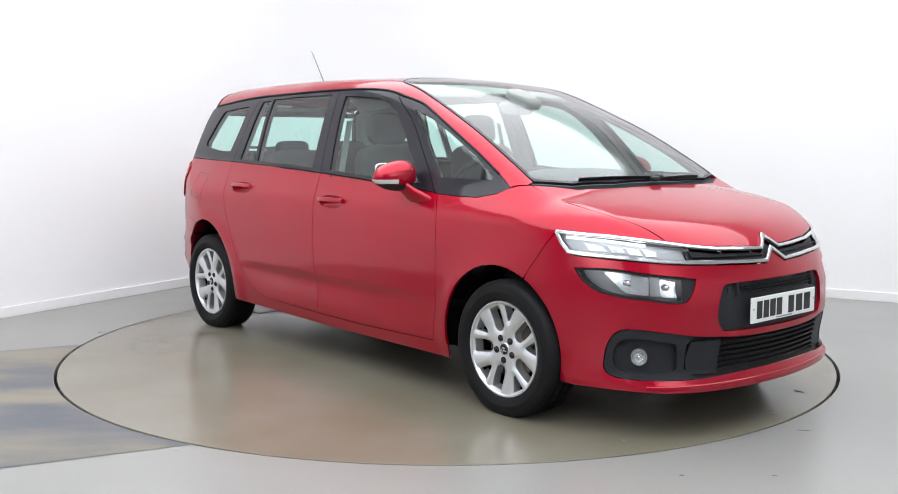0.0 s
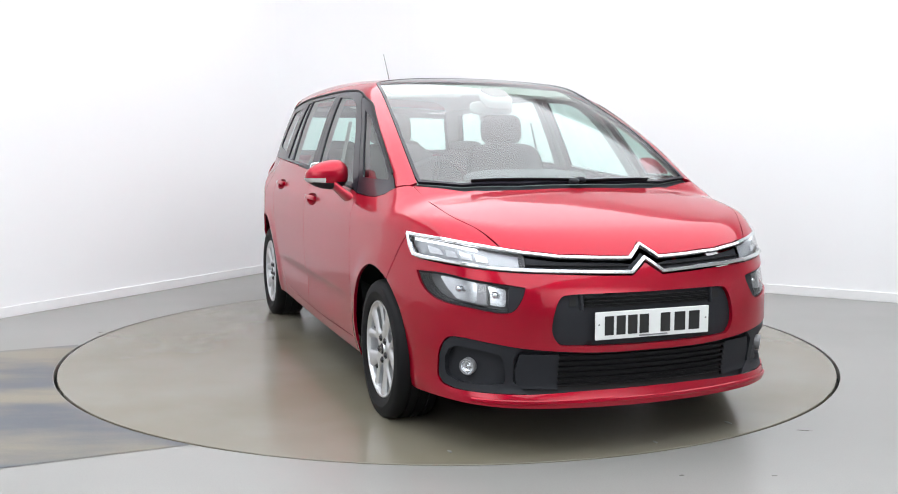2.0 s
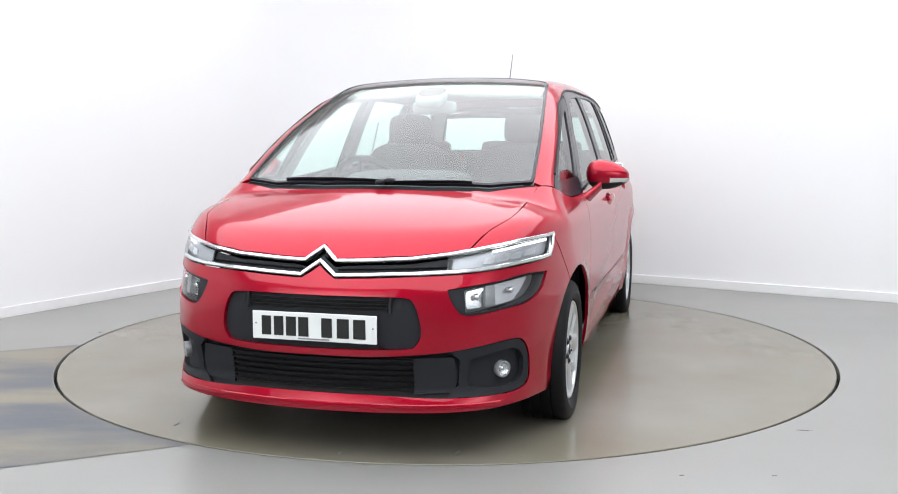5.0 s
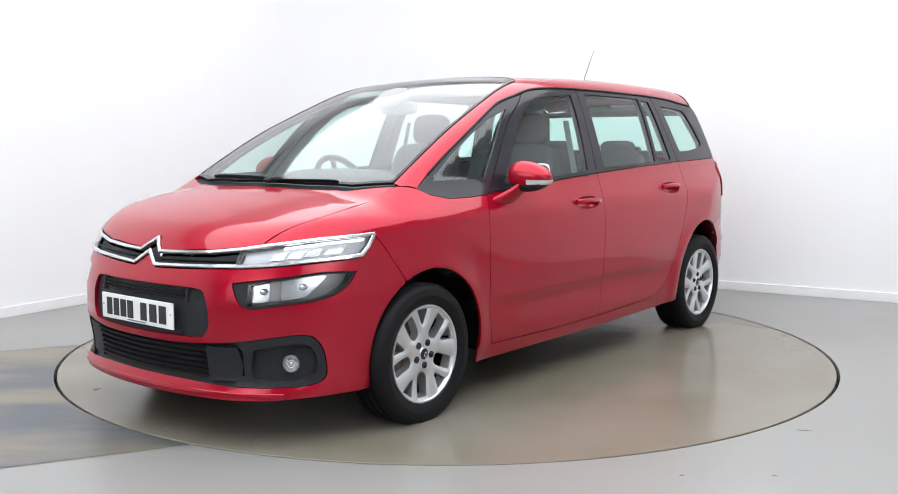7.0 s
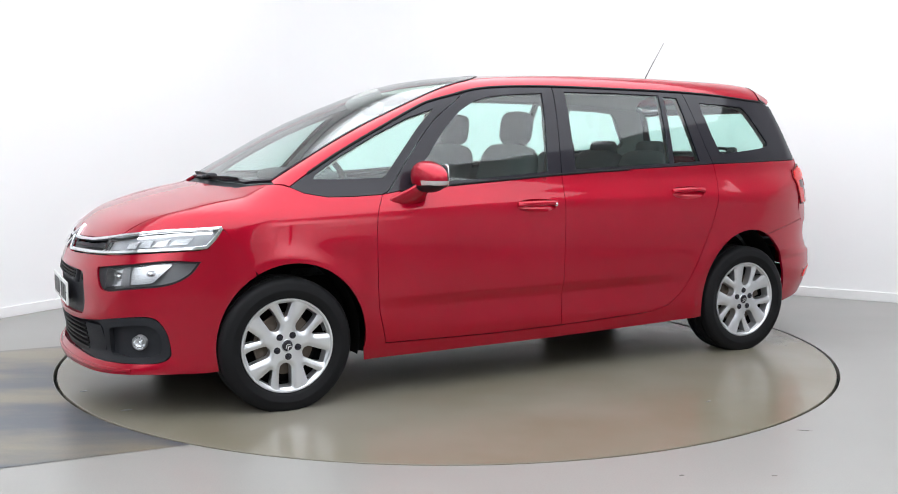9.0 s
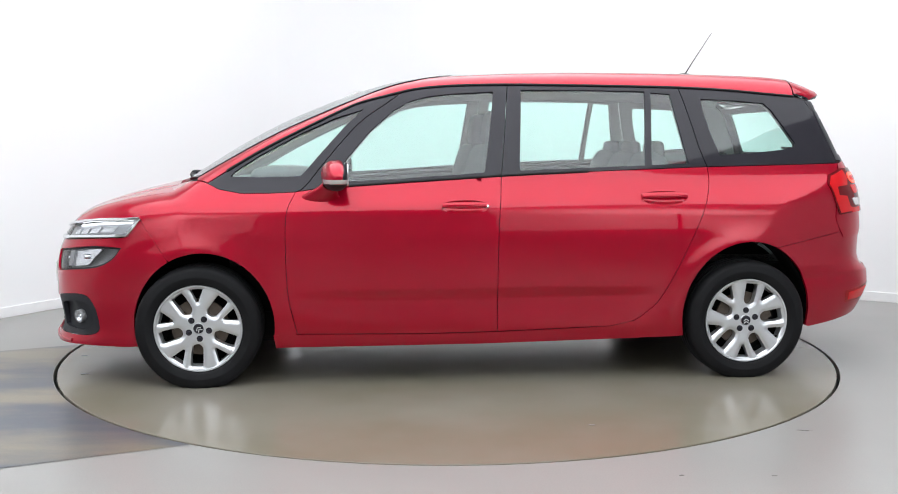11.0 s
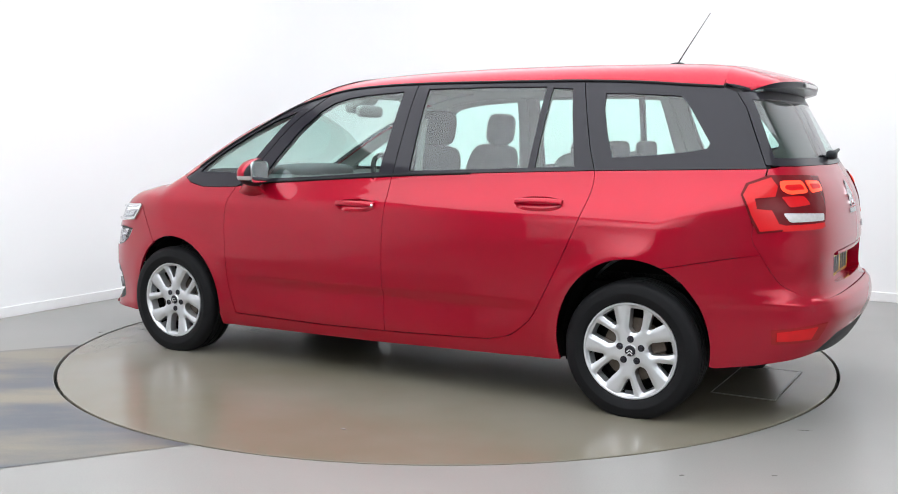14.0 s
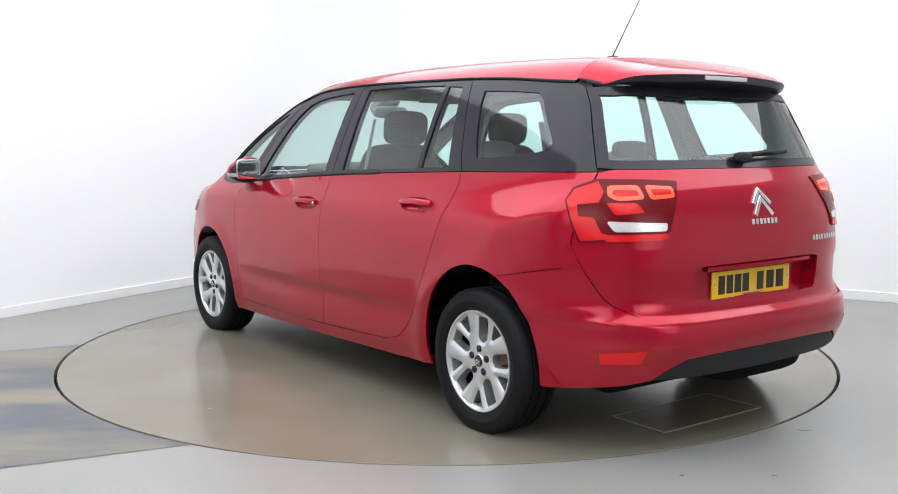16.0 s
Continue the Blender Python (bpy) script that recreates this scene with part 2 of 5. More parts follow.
# ---- bodywork field ----
def tab(v, xs, ys):
    """Smooth curve through a short table."""
    v = np.asarray(v, float)
    xs = np.array(xs, float); ys = np.array(ys, float)
    h = np.diff(xs); s = np.diff(ys) / h
    m = np.zeros(len(xs)); m[0], m[-1] = s[0], s[-1]
    a, b = s[:-1], s[1:]
    ok = a * b > 0
    w1, w2 = 2 * h[1:] + h[:-1], h[1:] + 2 * h[:-1]
    m[1:-1] = np.where(ok, (w1 + w2) / (w1 / np.where(ok, a, 1) + w2 / np.where(ok, b, 1)), 0)
    i = np.clip(np.searchsorted(xs, v) - 1, 0, len(xs) - 2)
    t = np.clip((v - xs[i]) / h[i], 0, 1)
    return ((2*t**3 - 3*t**2 + 1) * ys[i] + (t**3 - 2*t**2 + t) * h[i] * m[i] + (3*t**2 - 2*t**3) * ys[i+1] + (t**3 - t**2) * h[i] * m[i+1])


# body curves, metres from the middle of the wheelbase, on the ground
ROOF_X = [-2.0, -1.75, -1.6, -1.27, -0.95, -0.62, -0.3, 0.02, 0.18, 0.37, 0.5, 0.67, 0.83, 1.0, 1.16, 1.33, 1.5, 1.58, 1.7, 1.83, 1.97, 2.06, 2.15, 2.25, 2.4]
ROOF_Z = [1.548, 1.602, 1.617, 1.627, 1.633, 1.634, 1.629, 1.617, 1.606, 1.583, 1.553, 1.499, 1.438, 1.366, 1.286, 1.189, 1.08, 1.035, 1.006, 0.974, 0.932, 0.898, 0.85, 0.77, 0.55]
SIDE_Z = [0.15, 0.22, 0.3, 0.4, 0.5, 0.62, 0.75, 0.86, 0.92, 0.98, 1.05, 1.12, 1.25, 1.4, 1.5, 1.58, 1.66]
SIDE_W = [0.845, 0.872, 0.89, 0.902, 0.908, 0.914, 0.914, 0.905, 0.893, 0.872, 0.846, 0.826, 0.783, 0.727, 0.68, 0.63, 0.55]
NOSE_Z = [0.12, 0.175, 0.22, 0.29, 0.45, 0.57, 0.65, 0.72, 0.8, 0.87, 1.0]
NOSE_X = [2.21, 2.3, 2.295, 2.27, 2.29, 2.288, 2.275, 2.25, 2.215, 2.17, 2.06]
TAIL_Z = [0.15, 0.22, 0.28, 0.38, 0.48, 0.55, 0.58, 0.64, 0.75, 0.93, 1.04, 1.12, 1.31, 1.48, 1.66]
TAIL_X = [-2.11, -2.16, -2.2, -2.258, -2.288, -2.275, -2.24, -2.223, -2.225, -2.207, -2.168, -2.12, -2.01, -1.91, -1.8]


def smax(a, b, k):
    d = np.maximum(k - np.abs(a - b), 0) / k
    return np.maximum(a, b) + d * d * k * 0.25


def body(p):
    """Signed field of the bodywork: negative inside."""
    x, y, z = p[..., 0], np.abs(p[..., 1]), p[..., 2]
    up = np.clip((z - 0.86) / 0.25, 0, 1); up = up * up * (3 - 2 * up)
    taper = np.where(x > 0, -0.018 * (x / 1.4) ** 4 - up * 0.05 * (x / 1.36) ** 2, -(0.01 + up * 0.07) * (np.abs(x) / 1.9) ** 3)
    arch = 0
    for cx, cr in ((1.42, 0.385), (-1.42, 0.405)):
        r = np.hypot(x - cx, z - 0.31)
        arch = arch + 0.012 * np.exp(-((r - cr) / 0.06) ** 2) * np.clip((0.95 - z) / 0.1, 0, 1)
    door = np.exp(-((x + 0.02) / 0.88) ** 6)
    c1, c2 = np.clip((0.50 - z) / 0.05, 0, 1), np.clip((z - 0.27) / 0.17, 0, 1)
    swage = -0.015 * door * c1 * c1 * (3 - 2 * c1) * c2 * c2 * (3 - 2 * c2) + 0.003 * np.exp(-((z - 0.905) / 0.05) ** 2) * np.clip((2.0 - np.abs(x)) / 0.5, 0, 1)
    g1 = (y - tab(z, SIDE_Z, SIDE_W) - taper - arch - swage) * 0.95
    zt = tab(x, ROOF_X, ROOF_Z)
    sl = (tab(x + 0.01, ROOF_X, ROOF_Z) - tab(x - 0.01, ROOF_X, ROOF_Z)) / 0.02
    wind = np.exp(-((x - 1.0) / 0.55) ** 4)
    hood = np.clip((x - 1.45) / 0.3, 0, 1)
    crown = 0.082 * (1 - hood) + 0.078 * wind + 0.075 * hood
    g2 = (z - zt + crown * y * y) / np.sqrt(1 + sl * sl)
    k12 = 0.09 - 0.03 * wind + 0.06 * hood
    g3 = (x - tab(z, NOSE_Z, NOSE_X) + 0.28 * y * y + 1.12 * y ** 8) * 0.85
    bb = 1.22 + 0.3 * np.clip((0.58 - z) / 0.06, 0, 1)
    g4 = (tab(z, TAIL_Z, TAIL_X) + 0.12 * y * y + bb * y ** 8 - x) * 0.85
    f = smax(g1, g2, k12)
    f = smax(f, g3, 0.07)
    f = smax(f, g4, 0.05)
    return smax(f, 0.17 + 0.01 * np.clip((x - 1.75) / 0.2, 0, 1) + 0.11 * np.clip((np.abs(x) - 1.6) / 0.5, 0, 1) * (x < 0) - z, 0.03)


def march(o, d, far=3.0, n=150):
    """First meeting of rays with the bodywork."""
    o = np.asarray(o, float); d = np.asarray(d, float); d = np.broadcast_to(d, o.shape)
    s = np.zeros(len(o)); done = np.zeros(len(o), bool)
    lo = np.zeros(len(o)); hi = np.full(len(o), far)
    for k in range(1, n + 1):
        t = far * k / n
        inside = (body(o + d * t) < 0) & ~done
        hi[inside] = t; lo[inside] = t - far / n
        done |= inside
        if done.all(): break
    for _ in range(18):
        m = (lo + hi) / 2
        ins = body(o + d * m[:, None]) < 0
        hi = np.where(ins, m, hi); lo = np.where(ins, lo, m)
    return o + d * hi[:, None], done


def normals(p):
    e = 0.004
    g = np.stack([body(p + np.eye(3)[i] * e) - body(p - np.eye(3)[i] * e) for i in range(3)], -1)
    return g / np.maximum(np.linalg.norm(g, axis=-1, keepdims=True), 1e-9)


# ---- charts: flat maps of the bodywork in which panels are outlined ----
class Chart:
    def __init__(self, kind):
        self.kind = kind

    def rays(self, c):
        a, b = c[:, 0], c[:, 1]
        o = np.zeros((len(c), 3)); d = np.zeros((len(c), 3))
        if self.kind == "side":
            o[:, 0], o[:, 1], o[:, 2] = a, 1.2, b
            d[:, 1] = -1
        elif self.kind == "top":
            o[:, 0], o[:, 1], o[:, 2] = a, b, 1.9
            d[:, 2] = -1
        elif self.kind == "diag":
            s = math.sqrt(0.5)
            o[:, 0], o[:, 1], o[:, 2] = a, -s * b + 2.4 * s, s * b + 2.4 * s
            d[:, 1], d[:, 2] = -s, -s
        else:
            sx, cx = (1, 1.35) if self.kind == "front" else (-1, -1.3)
            t = a / 0.85
            o[:, 0], o[:, 1], o[:, 2] = cx + sx * 1.35 * np.cos(t), 1.35 * np.sin(t), b
            d[:, 0], d[:, 1] = -sx * np.cos(t), -np.sin(t)
        return o, d

    def flat(self, p):
        x, y, z = p[:, 0], p[:, 1], p[:, 2]
        if self.kind == "side":
            return np.stack([x, z], 1)
        if self.kind == "top":
            return np.stack([x, y], 1)
        if self.kind == "diag":
            s = math.sqrt(0.5)
            return np.stack([x, (z - y) * s], 1)
        sx, cx = (1, 1.35) if self.kind == "front" else (-1, -1.3)
        return np.stack([0.85 * np.arctan2(y, sx * (x - cx)), z], 1)

    def lift(self, c):
        o, d = self.rays(np.asarray(c, float))
        return march(o, d)[0]


SIDE, TOP, DIAG, FRONT, REAR = (Chart(k) for k in ("side", "top", "diag", "front", "rear"))


def rounded(poly, r, n=5):
    """A polygon with its corners rounded off."""
    q = np.array(poly, float)
    out = []
    for a, b, c in zip(np.roll(q, 1, 0), q, np.roll(q, -1, 0)):
        u, v = (a - b) / np.linalg.norm(a - b), (c - b) / np.linalg.norm(c - b)
        for t in np.linspace(0, 1, n):
            out.append(b + u * r * (1 - t) ** 2 + v * r * t ** 2)
    return np.array(out)


def on_nose(yz):
    """Points of the front, given across and up."""
    c = np.array(yz, float)
    return march(np.stack([np.full(len(c), 2.6), c[:, 0], c[:, 1]], 1), np.array([[-1.0, 0, 0]]))[0]


def on_tail(yz):
    c = np.array(yz, float)
    return march(np.stack([np.full(len(c), -2.6), c[:, 0], c[:, 1]], 1), np.array([[1.0, 0, 0]]))[0]


def inside(poly, pts):
    x, y = pts[:, 0], pts[:, 1]
    r = np.zeros(len(pts), bool)
    q = np.roll(poly, -1, 0)
    for (x0, y0), (x1, y1) in zip(poly, q):
        if y0 != y1:
            r ^= ((y0 > y) != (y1 > y)) & (x < (x1 - x0) * (y - y0) / (y1 - y0) + x0)
    return r


def resample(poly, step):
    out = []
    for a, b in zip(poly, np.roll(poly, -1, 0)):
        if np.linalg.norm(b - a) < 1e-6:
            continue
        n = max(1, int(round(np.linalg.norm(b - a) / step)))
        out += [a + (b - a) * k / n for k in range(n)]
    return np.array(out)


def shrink(poly, g):
    area = 0.5 * np.sum(poly[:, 0] * np.roll(poly[:, 1], -1) - np.roll(poly[:, 0], -1) * poly[:, 1])
    e = np.roll(poly, -1, 0) - poly
    e = e / np.maximum(np.linalg.norm(e, axis=1, keepdims=True), 1e-9)
    n = np.stack([-e[:, 1], e[:, 0]], 1) * np.sign(area)
    m = n + np.roll(n, 1, 0)
    m = m / np.maximum((m * m).sum(1, keepdims=True), 0.5) * 2
    return poly + m * g


from mathutils.geometry import delaunay_2d_cdt


def sheet(chart, outline, holes=(), grid=0.03, gap=0.0016, off=0.0, depth=0.014, hole_depth=None, bulge=None):
    """A panel cut out of the bodywork: vertices, normals, faces. off: out from the body; depth: turned-in edge."""
    loops = [shrink(resample(np.asarray(outline, float), grid), gap)] + [resample(np.asarray(h, float), grid * 0.7) for h in holes]
    bound = np.vstack(loops)
    lo, hi = loops[0].min(0), loops[0].max(0)
    gx, gy = np.meshgrid(np.arange(lo[0], hi[0], grid), np.arange(lo[1], hi[1], grid))
    pts = np.stack([gx.ravel(), gy.ravel()], 1)
    ok = inside(loops[0], pts)
    for h in loops[1:]:
        ok &= ~inside(h, pts)
    pts = pts[ok]
    if len(pts):
        dist = np.min(np.hypot(pts[:, None, 0] - bound[None, :, 0], pts[:, None, 1] - bound[None, :, 1]), 1)
        pts = pts[dist > grid * 0.55]
    allp = np.vstack([bound, pts])
    edges, k = [], 0
    for l in loops:
        edges += [(k + i, k + (i + 1) % len(l)) for i in range(len(l))]
        k += len(l)
    vv, _, ff, _, _, _ = delaunay_2d_cdt([Vector(p) for p in allp], edges, [], 0, 1e-6)
    vv = np.array([tuple(v) for v in vv])
    ff = np.array([tuple(f) for f in ff if len(f) == 3])
    cen = vv[ff].mean(1)
    ok = inside(loops[0], cen)
    for h in loops[1:]:
        ok &= ~inside(h, cen)
    ff = ff[ok]
    P = chart.lift(vv)
    N = normals(P)
    P = P + N * off
    if bulge is not None:
        P = P + N * bulge(vv)[:, None]
    tri = np.cross(P[ff[:, 1]] - P[ff[:, 0]], P[ff[:, 2]] - P[ff[:, 0]])
    flip = (tri * N[ff[:, 0]]).sum(1) < 0
    ff[flip] = ff[flip][:, ::-1]
    if depth:
        nv, nn, nf = [P], [N], [tuple(f) for f in ff]
        base = len(P)
        cnt = {}
        for f in ff:
            for a, b in ((f[0], f[1]), (f[1], f[2]), (f[2], f[0])):
                cnt[(a, b)] = cnt.get((a, b), 0) + 1
        rim = [(a, b) for (a, b) in cnt if (b, a) not in cnt]
        for a, b in rim:
            dd = depth
            pa, pb = P[a], P[b]
            if hole_depth is not None and len(loops) > 1:
                m = (vv[a] + vv[b]) / 2
                if np.min(np.hypot(*(np.vstack(loops[1:]) - m).T)) < np.min(np.hypot(*(loops[0] - m).T)):
                    dd = hole_depth
            qa, qb = pa - N[a] * dd, pb - N[b] * dd
            nm = np.cross(pb - pa, N[a]); nm = nm / max(np.linalg.norm(nm), 1e-9)
            if dd < 0:
                nm = -nm
            nv.append(np.array([pa, pb, qb, qa])); nn.append(np.tile(nm, (4, 1)))
            nf.append((base, base + 3, base + 2, base + 1) if dd > 0 else (base, base + 1, base + 2, base + 3))
            base += 4
        return np.vstack(nv), np.vstack(nn), nf
    return P, N, [tuple(f) for f in ff]


def put(name, geo, material, parent, label="", both=True):
    """Adds a panel; with both, its mirror image on the other side as well."""
    P, N, F = geo
    obs = [part(name, mesh_of(name, P, F, N), material, parent, label)]
    if both:
        s = np.array([1, -1, 1])
        obs.append(part(name, mesh_of(name, P * s, [f[::-1] for f in F], N * s), material, parent, label))
    return obs


def mirrored(half):
    """Closed outline from its left half, which runs from the middle round to the middle."""
    h = np.array(half, float)
    return np.vstack([h, h[::-1] * np.array([-1, 1])])


def sweep(pts, width, height, nrm=None, closed=False):
    """Flat rounded moulding laid along points on the body."""
    P = np.array(pts, float)
    N = normals(P) if nrm is None else nrm
    T = np.gradient(P, axis=0)
    T /= np.linalg.norm(T, axis=1, keepdims=True)
    S = np.cross(T, N); S /= np.linalg.norm(S, axis=1, keepdims=True)
    prof = [(-0.5, -0.5), (-0.5, 0.3), (-0.3, 0.5), (0.3, 0.5), (0.5, 0.3), (0.5, -0.5)]
    V, F = [], []
    k = len(prof)
    for p, n, s in zip(P, N, S):
        for a, b in prof:
            V.append(p + s * a * width + n * b * height)
    for i in range(len(P) - 1):
        for j in range(k):
            F.append((i*k + j, i*k + (j+1) % k, (i+1)*k + (j+1) % k, (i+1)*k + j))
    F.append(tuple(range(k))[::-1]); F.append(tuple((len(P)-1)*k + j for j in range(k)))
    me = mesh_of("moulding", V, F)
    bm = bmesh.new(); bm.from_mesh(me)
    bmesh.ops.recalc_face_normals(bm, faces=bm.faces)
    for e in bm.edges:
        e.smooth = e.calc_face_angle(0) < 0.7
    bm.to_mesh(me); bm.free()
    return me


def flip_y(me):
    c = me.copy()
    c.transform(Matrix.Diagonal((1, -1, 1, 1)))
    c.flip_normals()
    return c


# ---- studio ----
ROOM = pose(-1.164, 4.264, 0, 0, 0, -30.46)    # corner of the two far walls
RX, RY, RH = 10.5, -12.0, 3.5                   # extents along the walls, height
R_DISC = 2.238


def setting(name, data, material, label, m=None):
    ob = part(name, data, material, None, label, m)
    return tagged(ob, "", "", "", "structure")


def studio():
    c = (ROOM.inverted() @ Vector((0, 0, 0)))
    n = 160
    V, F = [], []
    for k in range(n):
        t = 2 * math.pi * k / n
        d = (math.cos(t), math.sin(t))
        s = min(((RX - c.x) if d[0] > 0 else -c.x) / d[0] if abs(d[0]) > 1e-9 else 1e9, ((0 - c.y) if d[1] > 0 else (RY - c.y)) / d[1] if abs(d[1]) > 1e-9 else 1e9)
        r0 = R_DISC + 0.008
        V += [(c.x + r0 * d[0], c.y + r0 * d[1], 0), (c.x + s * d[0], c.y + s * d[1], 0), (c.x + r0 * d[0], c.y + r0 * d[1], -0.06)]
    for k in range(n):
        j = (k + 1) % n
        F += [(3*k, 3*k + 1, 3*j + 1, 3*j), (3*k + 2, 3*k, 3*j, 3*j + 2)]
    floor = setting("floor", mesh_of("floor", V, F, smooth=False), M_FLOOR, "sealed grey studio floor with faint scuffs", ROOM)
    setting("ground", block((RX + 0.4, -RY + 0.4, 0.1), (RX / 2, RY / 2, -0.12)), M_PIT, "dark pit floor under the turntable", ROOM)
    th = 0.15
    walls = [("wall_west", (th, -RY + 2 * th, RH), (-th / 2, RY / 2, RH / 2)), ("wall_north", (RX, th, RH), (RX / 2, th / 2, RH / 2)),
             ("wall_east", (th, -RY + 2 * th, RH), (RX + th / 2, RY / 2, RH / 2)), ("wall_south", (RX, th, RH), (RX / 2, RY - th / 2, RH / 2))]
    # east and south walls are unseen; their grey only tunes the light they bounce
    for name, size, at in walls:
        setting(name, block(size, at), M_WALL if name in ("wall_west", "wall_north") else M_UNSEEN_WALL, "plain white painted studio wall" if name in ("wall_west", "wall_north") else "unseen pale grey wall, toned to tune bounced light", ROOM)
    # rounded corner between the two far walls
    r = 0.9
    t = np.linspace(0, math.pi / 2, 25)
    pts = [(r - r * math.cos(a), -r + r * math.sin(a)) for a in t]
    V = [(x, y, z) for x, y in pts for z in (0, RH)] + [(0, 0, 0), (0, 0, RH)]
    F = [(2 * i, 2 * i + 1, 2 * i + 3, 2 * i + 2) for i in range(24)]
    corner = mesh_of("corner", V, F)
    setting("wall_corner", corner, M_WALL, "rounded white corner of the studio walls", ROOM)
    inn = [(r - (r - 0.016) * math.cos(a), -r + (r - 0.016) * math.sin(a)) for a in t]
    V = [(x, y, z) for x, y in inn for z in (0, 0.075)] + [(x, y, 0.075) for x, y in pts]
    F = [(2 * i, 2 * i + 1, 2 * i + 3, 2 * i + 2) for i in range(24)] + [(2 * i + 1, 50 + i, 51 + i, 2 * i + 3) for i in range(24)]
    setting("baseboard", mesh_of("corner_board", V, F), M_SKIRT, "white painted skirting board", ROOM)
    for size, at in (((0.016, -RY - 0.9, 0.075), (0.008, RY / 2 - 0.45, 0.0375)), ((RX - 0.9, 0.016, 0.075), (RX / 2 + 0.45, -0.008, 0.0375))):
        setting("baseboard", block(size, at, 0.004), M_SKIRT, "white painted skirting board", ROOM)
    setting("ceiling", block((RX + 0.3, -RY + 0.3, 0.1), (RX / 2, RY / 2, RH + 0.05)), M_CEIL, "plain white studio ceiling", ROOM)
    # worn lane by which cars drive on to the turntable
    u, w = Vector((0.912, 0.410)), Vector((-0.410, 0.912))
    vs = np.linspace(-1.375, 0.917, 40)
    far = [u * -4.1 + w * v for v in vs]
    near = [u * -math.sqrt((R_DISC + 0.012) ** 2 - v * v) + w * v for v in vs]
    V = [(p.x, p.y, 0.002) for p in far] + [(p.x, p.y, 0.002) for p in near]
    F = [(i, i + 1, 41 + i, 40 + i)[::-1] for i in range(39)]
    setting("road", mesh_of("lane", V, F, smooth=False), M_LANE, "worn blue-grey drive-on lane with ochre scuffs")
    # one stretched luminous ceiling over the turntable and the far walls
    lamp = thing("ceiling_light", "large glowing white stretched ceiling light", "ceiling light", "", ROOM @ pose(4.25, -5.0, RH - 0.03))
    part("frame", frame_ring(7.5, 9.0, 0.05, 0.06), M_SKIRT, lamp, "white metal frame")
    part("diffuser", block((7.5, 9.0, 0.02)), M_PANEL, lamp, "glowing white diffuser")
    # two unseen softboxes added beside the camera to fill the car's near side
    for x in (-3.5, 3.6):
        m = look((x, -6.4, 2.3), (0, 0, 0.7))
        sb = thing("softbox", "large unseen softbox added as fill, on a black stand", "softbox", "softboxes beside the camera", m)
        part("cloth", block((4.6, 2.4, 0.02), (0, 0, -0.02)), M_FILL, sb, "glowing white cloth")
        part("hood", frame_ring(4.6, 2.4, 0.03, 0.12), M_BLACK, sb, "black hood of the added fill panel")
        part("back", block((4.66, 2.46, 0.03), (0, 0, 0.06)), M_BLACK, sb)
        inv = m.inverted()
        part("stand", tube([inv @ Vector((x, -6.5, 2.7)), inv @ Vector((x, -6.5, 0.0))], 0.025, 10), M_BLACK, sb, "black stand")


def frame_ring(w, l, t, h):
    bm = bmesh.new()
    for sx in (-1, 1):
        block((t, l + 2 * t, h), (sx * (w + t) / 2, 0, 0), bm=bm)
        block((w, t, h), (0, sx * (l + t) / 2, 0), bm=bm)
    return bm


def turntable():
    tt = thing("turntable", "round grey turntable flush with the studio floor", "turntable")
    V, F = lathe([(0.0, 0.0), (0.6, 0.0), (1.2, 0.0), (1.8, 0.0), (R_DISC - 0.03, 0.0)], 160, axis="z")
    part("top_plate", mesh_of("top_plate", V, F, smooth=False), M_DISC, tt, "grey coated top with faint brown tyre marks")
    V, F = lathe([(R_DISC - 0.03, 0.0), (R_DISC - 0.011, 0.0), (R_DISC - 0.009, -0.003), (R_DISC - 0.009, -0.06)], 160, axis="z")
    part("edge_ring", mesh_of("edge_ring", V, F, smooth=False), M_DISC, tt, "coated steel rim of the turntable")
    # access hatch let into the plate, and a few dark spots
    q = pose(0, 0, 0, 0, 0, 310)
    hatch = part("hatch", block((0.30, 0.66, 0.004), (-1.87, 0.0, 0.0015), 0.001), M_DISC, tt, "flush access hatch with a pale metal edge", q)
    for sx, sy, w, l in ((-1.716, 0.0, 0.006, 0.672), (-2.024, 0.0, 0.006, 0.672), (-1.87, 0.333, 0.302, 0.006), (-1.87, -0.333, 0.302, 0.006)):
        part("hatch_edge", block((w, l, 0.005), (sx, sy, 0.002)), M_HATCH, hatch)
    for x, y, a in ((2.13, 0.145, 0.02), (2.0, 0.60, 0.03), (1.95, -0.7, 0.022), (-0.5, 1.75, 0.018)):
        part("spot", pillow((a * 1.8, a * 0.7, 0.003), (x, y, 0.001), 0.8, 0.9, None, 14, 6), M_SCUFF, tt, "", q)
    return tt


def floor_marks():
    """Small still marks on the floor round the turntable."""
    for x, y, a, b, h in ((-2.262, 0.381, 0.05, 0.014, 20), (0.879, -2.355, 0.03, 0.010, 5), (1.225, -2.361, 0.035, 0.010, 0), (1.547, -1.791, 0.10, 0.006, -15)):
        m = part("floor_mark", pillow((a * 0.7, b * 0.6, 0.003), (0, 0, 0.0005), 0.8, 0.9, None, 14, 6), M_SCUFF, None, "small dark scuff on the grey floor", pose(x, y, 0, 0, 0, h))
        tagged(m, "", "", "", "structure")


floor_marks()
studio()
table = turntable()


